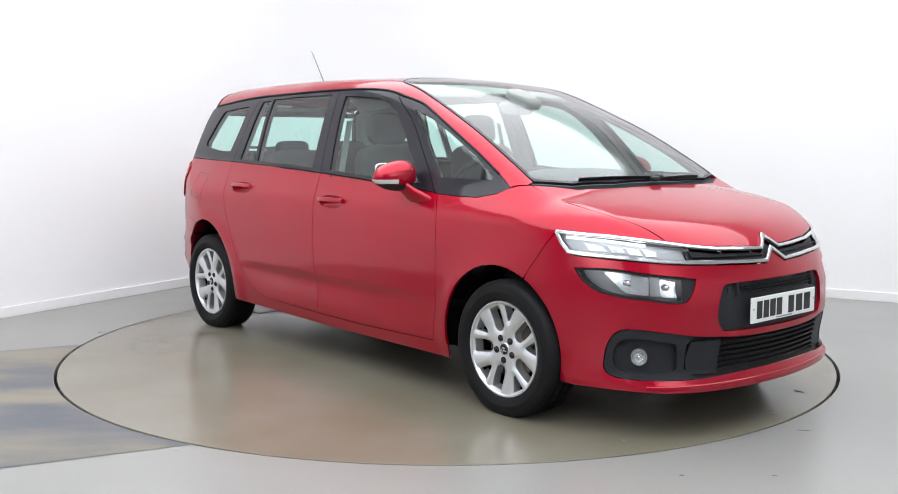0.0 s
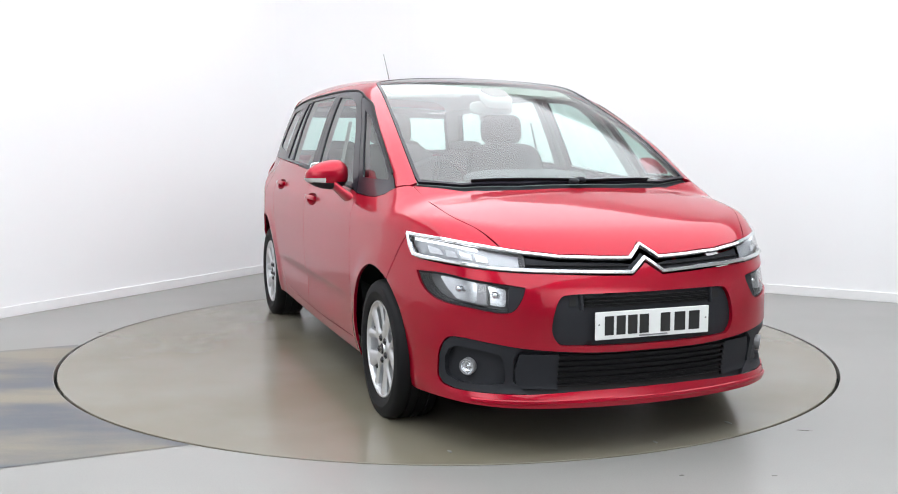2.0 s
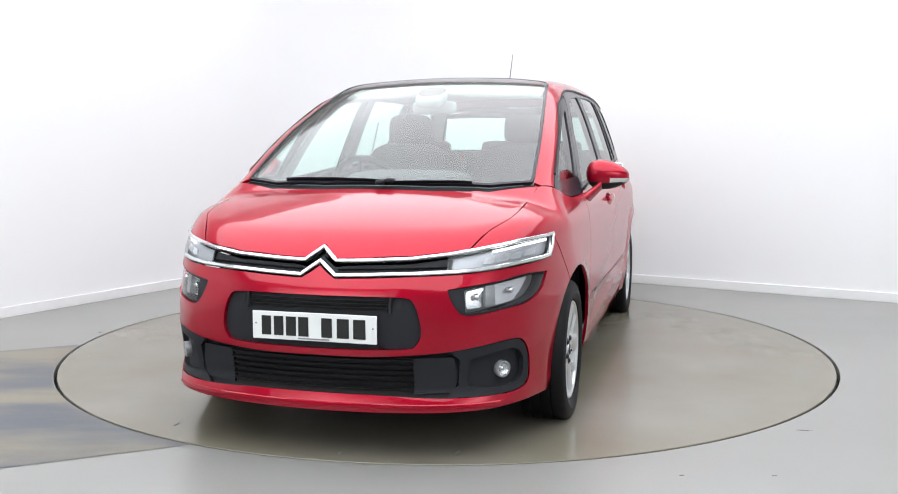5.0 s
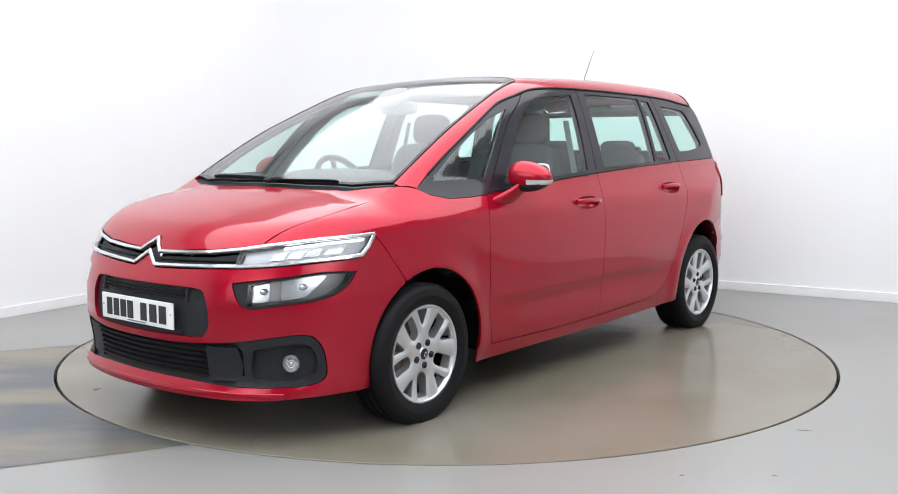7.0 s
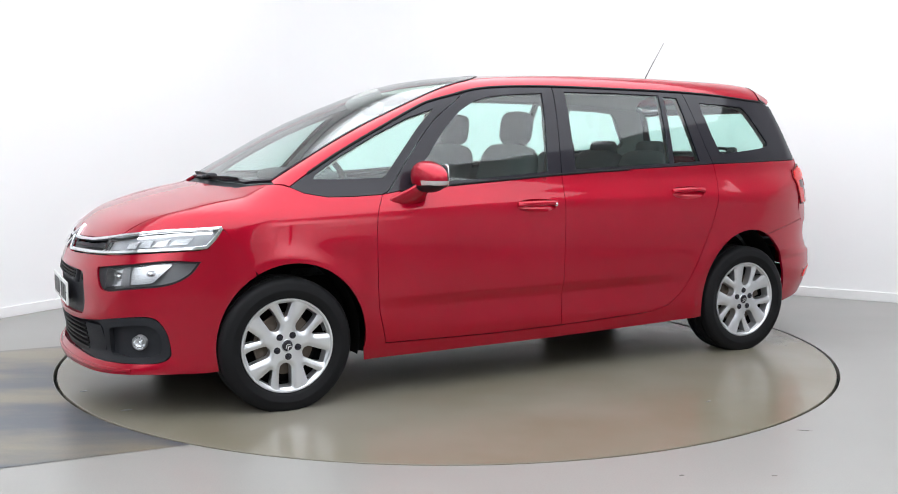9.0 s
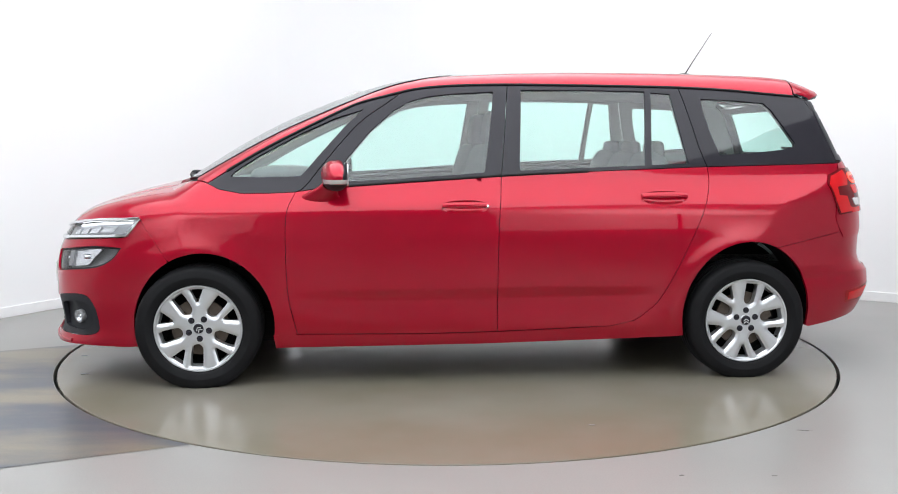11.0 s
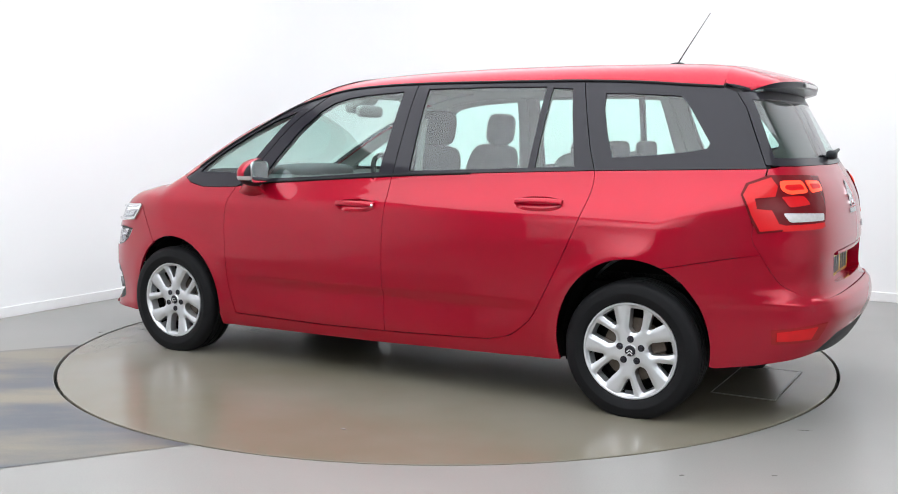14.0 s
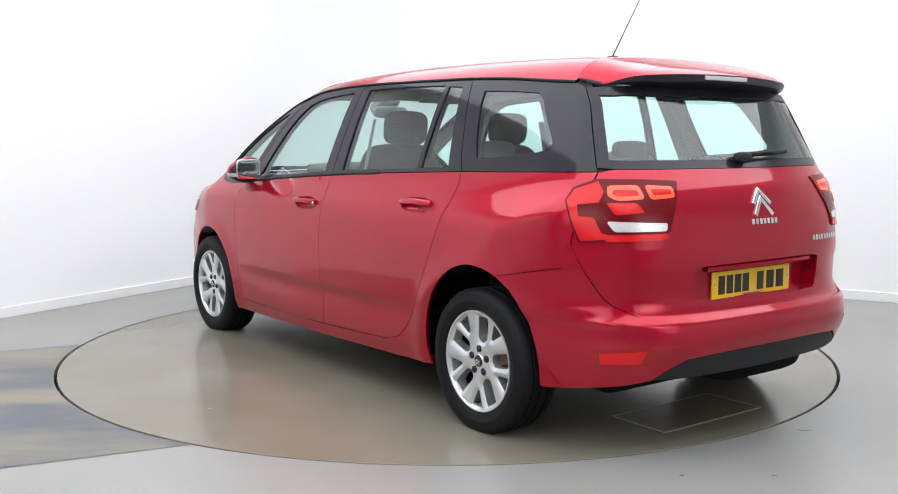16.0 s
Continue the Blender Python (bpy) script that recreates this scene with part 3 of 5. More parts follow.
# ---- the car ----
car = thing("car", "glossy metallic red people carrier parked on a turntable", "car")

# outlines along the side: x forward, z up
BLACK_TOP = [(1.369, 1.034), (1.274, 1.093), (1.141, 1.173), (0.993, 1.253), (0.846, 1.327), (0.70, 1.398), (0.597, 1.442), (0.461, 1.478), (0.313, 1.513), (0.133, 1.531), (-0.166, 1.539), (-0.584, 1.536), (-0.883, 1.532), (-1.093, 1.528), (-1.362, 1.515), (-1.602, 1.495), (-1.74, 1.485)]
BELT = [(1.369, 1.031), (1.309, 1.003), (1.2, 0.983), (1.066, 0.983), (0.926, 0.989), (0.83, 1.004), (0.595, 1.023), (-0.12, 1.068), (-0.573, 1.088), (-1.21, 1.110), (-1.334, 1.112), (-1.962, 1.126)]
DOOR_F = [(0.925, 0.27), (0.945, 0.354), (0.968, 0.474), (0.976, 0.711), (0.969, 0.885), (0.926, 0.989)]
DOOR_M = [(-0.12, 1.068), (-0.113, 0.973), (-0.101, 0.801), (-0.096, 0.597), (-0.097, 0.268)]
DOOR_R = [(-1.21, 1.110), (-1.212, 1.037), (-1.19, 0.946), (-1.129, 0.789), (-1.047, 0.615), (-0.952, 0.437), (-0.882, 0.362), (-0.811, 0.316), (-0.695, 0.288)]
PILLAR_A = [(0.926, 0.989), (0.875, 1.02), (0.763, 1.159), (0.605, 1.335), (0.46, 1.44), (0.38, 1.498)]
PILLAR_B = [(-0.12, 1.068), (-0.172, 1.539)]
PILLAR_C = [(-1.21, 1.110), (-1.176, 1.204), (-1.093, 1.528)]
PILLAR_D = [(-1.74, 1.485), (-1.80, 1.462), (-1.85, 1.39), (-1.953, 1.142), (-1.962, 1.126)]


def upto(curve, x0, x1):
    """The stretch of a side curve between two stations, in its own order."""
    c = np.array(curve)
    return np.array([p for p in c if x0 - 1e-6 <= p[0] <= x1 + 1e-6])


def arc(cx, cz, rx, rz, a0, a1, n=24):
    t = np.radians(np.linspace(a0, a1, n))
    return np.stack([cx + rx * np.cos(t), cz + rz * np.sin(t)], 1)


ARCH_F = (1.39, 0.315, 0.352, 0.372)
ARCH_R = (-1.42, 0.335, 0.35, 0.388)
S3 = SIDE.lift
TIP = S3([(1.70, 0.858)])
JOINT = S3([(1.70, 0.858), (1.63, 0.755), (1.565, 0.655)])


HANDLES = ((0.198, -0.057, 0.915, True), (-0.835, -1.09, 0.956, False))


def cup_outline(x0, x1, z):
    t = np.linspace(0, 2 * np.pi, 32, endpoint=False)
    pw = lambda c: np.sign(c) * np.abs(c) ** 0.8
    return np.stack([(x0 + x1) / 2 + 0.118 * pw(np.cos(t)), z - 0.003 + 0.034 * pw(np.sin(t))], 1)


def side_panels():
    belt = spline(BELT, 4)
    df, dm, dr = spline(DOOR_F), spline(DOOR_M), spline(DOOR_R)
    # doors
    front = np.vstack([df, upto(BELT, -0.11, 0.92), dm, [(0.3, 0.262)]])
    rear = np.vstack([dm[::-1], upto(BELT, -1.2, -0.13), dr, [(-0.4, 0.278)]])
    for geo in (sheet(SIDE, front, [cup_outline(*HANDLES[0][:3])], grid=0.024, hole_depth=0.004), sheet(SIDE, rear, [cup_outline(*HANDLES[1][:3])], grid=0.024, hole_depth=0.004)):
        put("door", geo, M_PAINT, car, "glossy red door skin with a pressed lower crease")
    # rear quarter with fuel flap line, and sill
    quarter = np.vstack([upto(BELT, -1.962, -1.21), [(-1.935, 1.0), (-1.913, 0.845), (-1.957, 0.763)], [(-1.792, 0.735), (-1.562, 0.69)],
                         arc(*ARCH_R, 114, -16)[1:], [(-0.95, 0.222), (-0.82, 0.218), (-0.815, 0.315)], dr[::-1][9:]])
    put("quarter_panel", sheet(SIDE, quarter, grid=0.022), M_PAINT, car, "glossy red rear wing")
    sill = np.array([(1.045, 0.266), (0.93, 0.266), (0.3, 0.258), (-0.1, 0.264), (-0.4, 0.274), (-0.695, 0.286), (-0.811, 0.314), (-0.85, 0.314), (-0.85, 0.219), (0.0, 0.2), (1.035, 0.195)])
    put("sill", sheet(SIDE, sill, grid=0.022, gap=0.0, depth=0.006, off=-0.0008), M_PAINT, car, "glossy red sill strip")
    # front wing
    hood = TOP.lift([(1.445, 0.728), (1.61, 0.705), (1.75, 0.70), (1.87, 0.682), (1.98, 0.63)])
    hood = np.vstack([hood, on_nose([(0.575, 0.822)])])
    lamp_top = on_nose([(0.62, 0.828), (0.68, 0.839), (0.748, 0.85)])
    wing = np.vstack([S3(df), S3(upto(BELT, 0.95, 1.369)[::-1]), spline(hood, 4), lamp_top, TIP, JOINT[1:], S3(arc(*ARCH_F, 62, 188)), S3([(0.935, 0.26)])])
    put("front_wing", sheet(DIAG, DIAG.flat(wing), grid=0.02), M_PAINT, car, "glossy red front wing")


def roof_and_bonnet():
    edge = S3(spline(BLACK_TOP, 4))
    screen = TOP.lift(spline([(1.43, 0.705), (1.237, 0.69), (1.013, 0.668), (0.72, 0.63), (0.50, 0.602), (0.37, 0.585), (0.295, 0.565), (0.23, 0.50), (0.10, 0.3), (0.06, 0.0)], 5))
    back = TOP.lift([(-1.745, 0.60), (-1.745, 0.3), (-1.745, 0.0)])
    half = np.vstack([TOP.flat(back)[::-1], TOP.flat(edge)[::-1], [(1.43, 0.742)], TOP.flat(screen)])
    full = np.vstack([half, (half * [1, -1])[::-1]])
    put("headlining", sheet(TOP, full, grid=0.05, gap=-0.014, off=-0.030, depth=0), M_LINER, car, "pale fabric headlining", both=False)
    put("roof", sheet(TOP, full, grid=0.024), M_PAINT, car, "glossy red roof and windscreen pillars", both=False)
    hood = spline(np.vstack([[(1.445, 0.728), (1.61, 0.705), (1.75, 0.70), (1.87, 0.682), (1.98, 0.63)], TOP.flat(on_nose([(0.575, 0.822)]))]), 4)
    nose = TOP.flat(on_nose([(0.48, 0.810), (0.364, 0.797), (0.2, 0.789), (0.113, 0.786), (0.062, 0.785), (0.03, 0.81), (0.0, 0.835)]))
    half = np.vstack([[(1.60, 0.0), (1.595, 0.25), (1.55, 0.52)], hood, nose])
    full = np.vstack([half, (half * [1, -1])[::-1]])
    crease = lambda c: 0.006 * np.exp(-((np.abs(c[:, 1]) - 0.44 - 0.10 * (1.95 - c[:, 0])) / 0.03) ** 2) * np.clip((2.05 - c[:, 0]) / 0.2, 0, 1) * np.clip((c[:, 0] - 1.5) / 0.1, 0, 1)
    put("bonnet", sheet(TOP, full, grid=0.02, bulge=crease), M_PAINT, car, "glossy red bonnet with two soft creases", both=False)
    # cowl and windscreen
    half = np.array([(1.605, 0.0), (1.60, 0.25), (1.555, 0.52), (1.45, 0.722), (1.42, 0.71), (1.50, 0.52), (1.535, 0.25), (1.54, 0.0)])
    full = np.vstack([half, (half * [1, -1])[::-1]])
    put("cowl", sheet(TOP, full, grid=0.03, gap=0, off=-0.018), M_BLACK, car, "black plastic windscreen cowl", both=False)
    base = [(1.545, 0.0), (1.54, 0.25), (1.505, 0.52), (1.43, 0.70)]
    half = np.vstack([base, TOP.flat(screen)[1:]])
    full = np.vstack([half, (half * [1, -1])[::-1]])
    dense = resample(full, 0.04)
    inner = shrink(dense, 0.015 * np.clip((dense[:, :1] - 0.22) / 0.12, 0.2, 1))     # the black edge fades out towards the roof
    put("windscreen_border", sheet(TOP, full, [inner], grid=0.03, gap=0.001, off=0.004, depth=0.014), M_GLOSS_BLACK, car, "black printed windscreen border", both=False)
    put("windscreen", sheet(TOP, inner, grid=0.04, gap=-0.004, off=0.002, depth=0), M_SCREEN, car, "clear curved windscreen", both=False)
    blind = np.array([(0.0, 0.0), (0.04, 0.3), (0.17, 0.55), (0.48, 0.565), (0.53, 0.3), (0.54, 0.0)])
    put("sliding_blind", sheet(TOP, np.vstack([blind, (blind * [1, -1])[::-1]]), grid=0.05, gap=0, off=-0.035, depth=0.012), M_LINER, car, "pale sliding blind under the windscreen top", both=False)
    # wipers
    for y0, y1, xo in ((0.06, -0.47, 0.0), (0.02, 0.44, 0.012)):
        ys = np.linspace(y0, y1, 12)
        p = TOP.lift(np.stack([1.54 - 0.07 * np.abs(ys) ** 2 - 0.03 * np.linspace(0, 1, 12) + xo, ys], 1))
        n = normals(p)
        w = part("wiper", tube(p + n * 0.014, 0.0045, 6), M_SEAL, car, "black wiper arm and blade")
        part("blade", sweep(p + n * 0.007, 0.006, 0.012), M_SEAL, w)
        part("pivot", pillow((0.06, 0.045, 0.028), tuple(p[0] + n[0] * 0.012), 0.8, 0.8), M_BLACK, w)


def windows():
    glass_ql = np.array([(1.255, 1.066), (1.104, 1.064), (0.90, 1.068), (0.808, 1.173), (0.679, 1.318), (0.58, 1.408), (0.727, 1.362), (0.904, 1.281), (1.110, 1.172), (1.235, 1.090)])
    glass_fd = np.array([(0.78, 1.034), (0.4, 1.054), (-0.035, 1.084), (-0.068, 1.3), (-0.095, 1.502), (0.132, 1.489), (0.25, 1.475), (0.345, 1.448), (0.43, 1.40), (0.544, 1.30), (0.659, 1.165), (0.74, 1.06)])
    glass_rd = np.array([(-0.215, 1.094), (-0.228, 1.3), (-0.241, 1.512), (-0.6, 1.512), (-0.905, 1.506), (-0.89, 1.3), (-0.875, 1.118)])
    glass_r2 = np.array([(-0.910, 1.120), (-0.922, 1.3), (-0.937, 1.50), (-1.04, 1.494), (-1.075, 1.3), (-1.11, 1.128)])
    glass_q = np.array([(-1.285, 1.170), (-1.245, 1.28), (-1.213, 1.40), (-1.208, 1.468), (-1.4, 1.46), (-1.56, 1.447), (-1.60, 1.41), (-1.66, 1.32), (-1.716, 1.235), (-1.705, 1.212), (-1.637, 1.198), (-1.45, 1.18)])
    frames = [("quarterlight_frame", np.vstack([upto(BLACK_TOP, 0.44, 1.369), spline(PILLAR_A, 4)[::-1], upto(BELT, 0.95, 1.369)[::-1]]), [glass_ql]),
              ("window_frame", np.vstack([spline(PILLAR_A, 4), upto(BLACK_TOP, -0.166, 0.35), PILLAR_B[::-1], upto(BELT, -0.11, 0.92)[::-1]]), [glass_fd]),
              ("window_frame", np.vstack([PILLAR_B, upto(BLACK_TOP, -1.09, -0.18), PILLAR_C[::-1], upto(BELT, -1.20, -0.13)[::-1]]), [glass_rd, glass_r2]),
              ("rear_pillar_trim", np.vstack([PILLAR_C, upto(BLACK_TOP, -1.74, -1.1), PILLAR_D[1:], upto(BELT, -1.95, -1.22)[::-1]]), [glass_q])]
    for name, out, holes in frames:
        if name == "quarterlight_frame":
            out = np.vstack([[p for p in BLACK_TOP if p[0] > 0.40], spline(PILLAR_A, 4)[::-1][1:], np.array([p for p in BELT if 0.93 < p[0]])[::-1]])
        put(name, sheet(SIDE, out, holes, grid=0.024, gap=0.0022, off=-0.001, depth=0.02, hole_depth=0.012), M_GLOSS_BLACK, car, "gloss black window surround")
        put("pillar_trim", sheet(SIDE, out, [shrink(resample(h, 0.04), -0.006) for h in holes], grid=0.035, gap=0.004, off=-0.04, depth=-0.03), M_TRIM, car, "pale grey inner pillar trim")
        for h in holes:
            put("window", sheet(SIDE, h, grid=0.04, gap=-0.006, off=-0.007, depth=0), M_GLASS, car, "green-tinted side window")
    # belt and roof seals
    for c in (upto(BELT, -1.2, 0.92), np.array(BLACK_TOP)[1:]):
        p = S3(spline(c, 4))
        me = sweep(p + normals(p) * 0.001, 0.012, 0.010)
        part("window_seal", me, M_SEAL, car)
        part("window_seal", flip_y(me), M_SEAL, car)


def nose():
    F2 = FRONT.flat
    top = on_nose([(0.0, 0.76), (0.035, 0.734), (0.07, 0.712), (0.2, 0.716), (0.41, 0.726), (0.532, 0.731), (0.625, 0.738), (0.70, 0.746)])
    outer = S3([(1.80, 0.762), (1.762, 0.77)])
    bottom = on_nose([(0.74, 0.206), (0.66, 0.202), (0.5, 0.197), (0.25, 0.195), (0.0, 0.195)])
    half = np.vstack([F2(top), F2(outer), F2(JOINT), F2(S3(arc(*ARCH_F, 61, -17))), F2(S3([(1.80, 0.205)])), F2(bottom)])
    full = mirrored(half)
    lamp = F2(np.array([(1.79, 0.82, 0.712), (1.84, 0.81, 0.65), (1.93, 0.778, 0.607), (2.08, 0.69, 0.588), (2.165, 0.595, 0.574), (2.182, 0.545, 0.594), (2.177, 0.505, 0.665), (2.163, 0.531, 0.68), (2.05, 0.68, 0.702), (1.93, 0.755, 0.717)]))
    lamp = spline(np.vstack([lamp, lamp[:1]]), 4)[:-1]
    fog = F2(np.array([(1.93, 0.786, 0.32), (1.942, 0.786, 0.385), (1.967, 0.777, 0.436), (2.0, 0.76, 0.464), (2.066, 0.718, 0.468), (2.156, 0.621, 0.453), (2.214, 0.498, 0.434), (2.25, 0.25, 0.415), (2.288, 0.0, 0.414),
                       (2.275, 0.0, 0.262), (2.25, 0.25, 0.260), (2.216, 0.48, 0.252), (2.14, 0.63, 0.252), (2.02, 0.74, 0.254), (1.957, 0.772, 0.265), (1.932, 0.784, 0.288)]))
    fog_half = np.vstack([fog[9:], fog[:9]])
    fog_full = mirrored(spline(fog_half, 3))
    plate = F2(np.array([(2.26, 0.0, 0.648), (2.24, 0.2, 0.648), (2.23, 0.345, 0.645), (2.232, 0.385, 0.628), (2.237, 0.41, 0.57), (2.237, 0.418, 0.505), (2.245, 0.40, 0.462), (2.25, 0.36, 0.445), (2.27, 0.2, 0.441), (2.29, 0.0, 0.44)]))
    plate_full = mirrored(spline(plate, 4))
    lamp_r = lamp * [-1, 1]
    put("front_bumper", sheet(FRONT, full, [lamp, lamp_r, plate_full, fog_full], grid=0.02, hole_depth=0.03), M_PAINT, car, "glossy red front bumper", both=False)
    # lower air intake with fog lamps
    intake = part("lower_intake", mesh_of("lower_intake", *[sheet(FRONT, fog_full, grid=0.02, gap=0.001, off=-0.034, depth=0.03, bulge=lambda c: 0.012 * np.clip((0.40 - c[:, 1]) / 0.15, 0, 1))[i] for i in (0, 2)]), M_BLACK, car, "black textured lower intake panel")
    pocket = F2(np.array([(1.93, 0.786, 0.32), (1.942, 0.786, 0.385), (1.967, 0.777, 0.436), (2.0, 0.76, 0.464), (2.066, 0.718, 0.468), (2.156, 0.621, 0.453), (2.205, 0.52, 0.437), (2.19, 0.56, 0.40), (2.185, 0.56, 0.30), (2.205, 0.50, 0.253), (2.14, 0.63, 0.252), (2.02, 0.74, 0.254), (1.957, 0.772, 0.265), (1.932, 0.784, 0.288)]))
    well = F2(np.array([(1.965, 0.772, 0.33), (1.972, 0.771, 0.38), (1.995, 0.76, 0.416), (2.03, 0.742, 0.43), (2.10, 0.685, 0.425), (2.165, 0.60, 0.405), (2.17, 0.59, 0.33), (2.165, 0.59, 0.29), (2.10, 0.675, 0.281), (2.02, 0.742, 0.283), (1.975, 0.766, 0.30)]))
    pad = F2(on_nose([(0.385, 0.408), (0.54, 0.412), (0.555, 0.34), (0.545, 0.272), (0.385, 0.268)]))
    for s in (1, -1):
        put("bezel", sheet(FRONT, pocket * [s, 1], [rounded(well, 0.012) * [s, 1]], grid=0.014, gap=0.002, off=-0.005, depth=0.02, hole_depth=0.022), M_BLACK, intake, "raised black bezel round the fog lamp", both=False)
        put("blank_panel", sheet(FRONT, pad * [s, 1], grid=0.02, gap=0.002, off=-0.009, depth=0.02), M_BLACK, intake, both=False)
    for z in np.linspace(0.285, 0.40, 6):
        ys = np.linspace(-0.385, 0.385, 24)
        part("slat", sweep(on_nose(np.stack([ys, np.full(24, z)], 1)) + [-0.013, 0, 0], 0.009, 0.022), M_SEAL, intake)
    # flat near-black sheet: the shaded depth behind the slats put in as colour
    put("intake_shade_sheet", sheet(FRONT, F2(on_nose([(0.385, 0.268), (0.385, 0.408), (0.2, 0.41), (-0.2, 0.41), (-0.385, 0.408), (-0.385, 0.268), (-0.2, 0.266), (0.2, 0.266)])), grid=0.03, off=-0.0185, depth=0), M_PIT, intake, both=False)
    for s in (1, -1):
        p = on_nose([(0.712 * s, 0.345)])[0]
        nn = normals(p[None])[0]
        q = Vector((0, 1, 0)).rotation_difference(Vector(nn)).to_matrix().to_4x4()
        V, F = lathe([(0.034, -0.03), (0.034, 0.0), (0.031, 0.003), (0.028, -0.004)], 32)
        fl = part("fog_lamp", mesh_of("fog_lamp", V, F), M_LAMP_DARK, car, "round fog lamp with a bright reflector", Matrix.Translation(p - nn * 0.008) @ q)
        V, F = lathe([(0.028, -0.002), (0.022, -0.015), (0.010, -0.022), (0.009, -0.008), (0.0, -0.006)], 24)
        part("reflector", mesh_of("reflector", V, F), M_REFLECT, fl)
        V, F = lathe([(0.029, 0.0), (0.018, 0.004), (0.0, 0.005)], 24)
        part("lens", mesh_of("lens", V, F), M_CLEAR, fl)
    # number plate carrier and upper slot
    carrier = part("plate_carrier", mesh_of("plate_carrier", *[sheet(FRONT, plate_full, grid=0.025, gap=0.001, off=-0.016, depth=0.02)[i] for i in (0, 2)]), M_BLACK, car, "black number plate carrier")
    # the upper slot's dark inside is a near-black sheet laid on the carrier
    put("slot_shade_sheet", sheet(FRONT, F2(on_nose([(0.29, 0.592), (0.285, 0.636), (0.1, 0.64), (-0.1, 0.64), (-0.285, 0.636), (-0.29, 0.592), (0.0, 0.592)])), grid=0.03, off=-0.0145, depth=0), M_PIT, carrier, both=False)
    for z in (0.602, 0.616, 0.63):
        ys = np.linspace(-0.285, 0.285, 16)
        part("slat", sweep(on_nose(np.stack([ys, np.full(16, z)], 1)) + [-0.01, 0, 0], 0.006, 0.014), M_SEAL, carrier)
    for s in (1, -1):
        pp = on_nose([(s * 0.30, 0.645), (s * 0.298, 0.60), (s * 0.30, 0.585)])
        part("carrier_rib", sweep(pp + [-0.008, 0, 0], 0.012, 0.02), M_BLACK, carrier)
        put("tow_cover", sheet(FRONT, F2(on_nose([(s * 0.318, 0.60), (s * 0.318, 0.632), (s * 0.348, 0.63), (s * 0.352, 0.60)])), grid=0.03, off=-0.013, depth=0.004), M_PIT, carrier, both=False)
    number_plate("front_number_plate", pose(2.294, 0, 0.524, 0, 0, 0), M_WHITE_PLATE, "white number plate with black blocked-out characters")
    # grille strip, chrome bars and daytime lamps
    g = [(0.0, 0.80), (0.03, 0.776), (0.062, 0.757), (0.113, 0.765), (0.364, 0.774), (0.52, 0.795), (0.52, 0.745), (0.41, 0.737), (0.07, 0.724), (0.035, 0.746), (0.0, 0.772)]
    strip = part("grille", mesh_of("grille", *[sheet(FRONT, mirrored(F2(on_nose(g))), grid=0.015, gap=0, off=-0.012, depth=0.01)[i] for i in (0, 2)]), M_BLACK, car, "black slatted upper grille")
    for s in (1, -1):
        ys = np.linspace(0.075, 0.50, 14) * s
        part("slat", sweep(on_nose(np.stack([ys, 0.745 + 0.04 * (np.abs(ys) - 0.07) ** 1.0 * 0.8], 1)) + [-0.008, 0, 0], 0.007, 0.012), M_SEAL, strip)
    up = [(0.748, 0.846), (0.68, 0.834), (0.60, 0.820), (0.50, 0.803), (0.364, 0.787), (0.2, 0.779), (0.113, 0.776), (0.066, 0.775), (0.032, 0.800), (0.0, 0.825)]
    lo = [(0.70, 0.757), (0.625, 0.748), (0.532, 0.741), (0.41, 0.735), (0.2, 0.727), (0.072, 0.722), (0.036, 0.748), (0.0, 0.774)]
    for path, w, lab in ((up, 0.015, "upper"), (lo, 0.016, "lower")):
        a = on_nose(path)
        ends = np.vstack([TIP, S3([(1.765, 0.853)])]) if lab == "upper" else np.vstack([TIP, S3([(1.735, 0.81), (1.77, 0.776), (1.83, 0.770)])])
        left = np.vstack([ends, a])
        allp = np.vstack([left, (left * [1, -1, 1])[::-1][1:]])
        fine = np.vstack([np.linspace(allp[i], allp[i + 1], 4, endpoint=False) for i in range(len(allp) - 1)] + [allp[-1:]])
        part("chrome_bar", sweep(fine + normals(fine) * 0.004, w, 0.016), M_CHROME, car, "chrome bar with a central chevron")
    for s in (1, -1):
        drl = np.vstack([TIP, S3([(1.765, 0.85)]), on_nose([(0.748, 0.841), (0.68, 0.829), (0.60, 0.815), (0.50, 0.797), (0.50, 0.748), (0.532, 0.746), (0.625, 0.753), (0.70, 0.762)]), S3([(1.83, 0.775), (1.77, 0.782), (1.735, 0.815)])])
        fl = F2(drl) * [s, 1]
        dl = put("daytime_lamp", sheet(FRONT, fl, grid=0.02, gap=0.001, off=-0.022, depth=-0.02), M_LAMP_SILVER, car, "slim daytime running lamp with white cells", both=False)[0]
        put("lens", sheet(FRONT, fl, grid=0.03, gap=0, off=0.001, depth=0), M_CLEAR, dl, both=False)
        yy = ((0.80, 0.765), (0.758, 0.725), (0.718, 0.68), (0.672, 0.63))
        for k, (y0, y1) in enumerate(yy):
            z0, z1 = 0.788 - 0.006 * k, 0.822 - 0.006 * k
            p = F2(on_nose([(y0, z0), (y1, z0 - 0.002), (y1 + 0.006, z1 - 0.012), (y0 + 0.004, z1)])) * [s, 1]
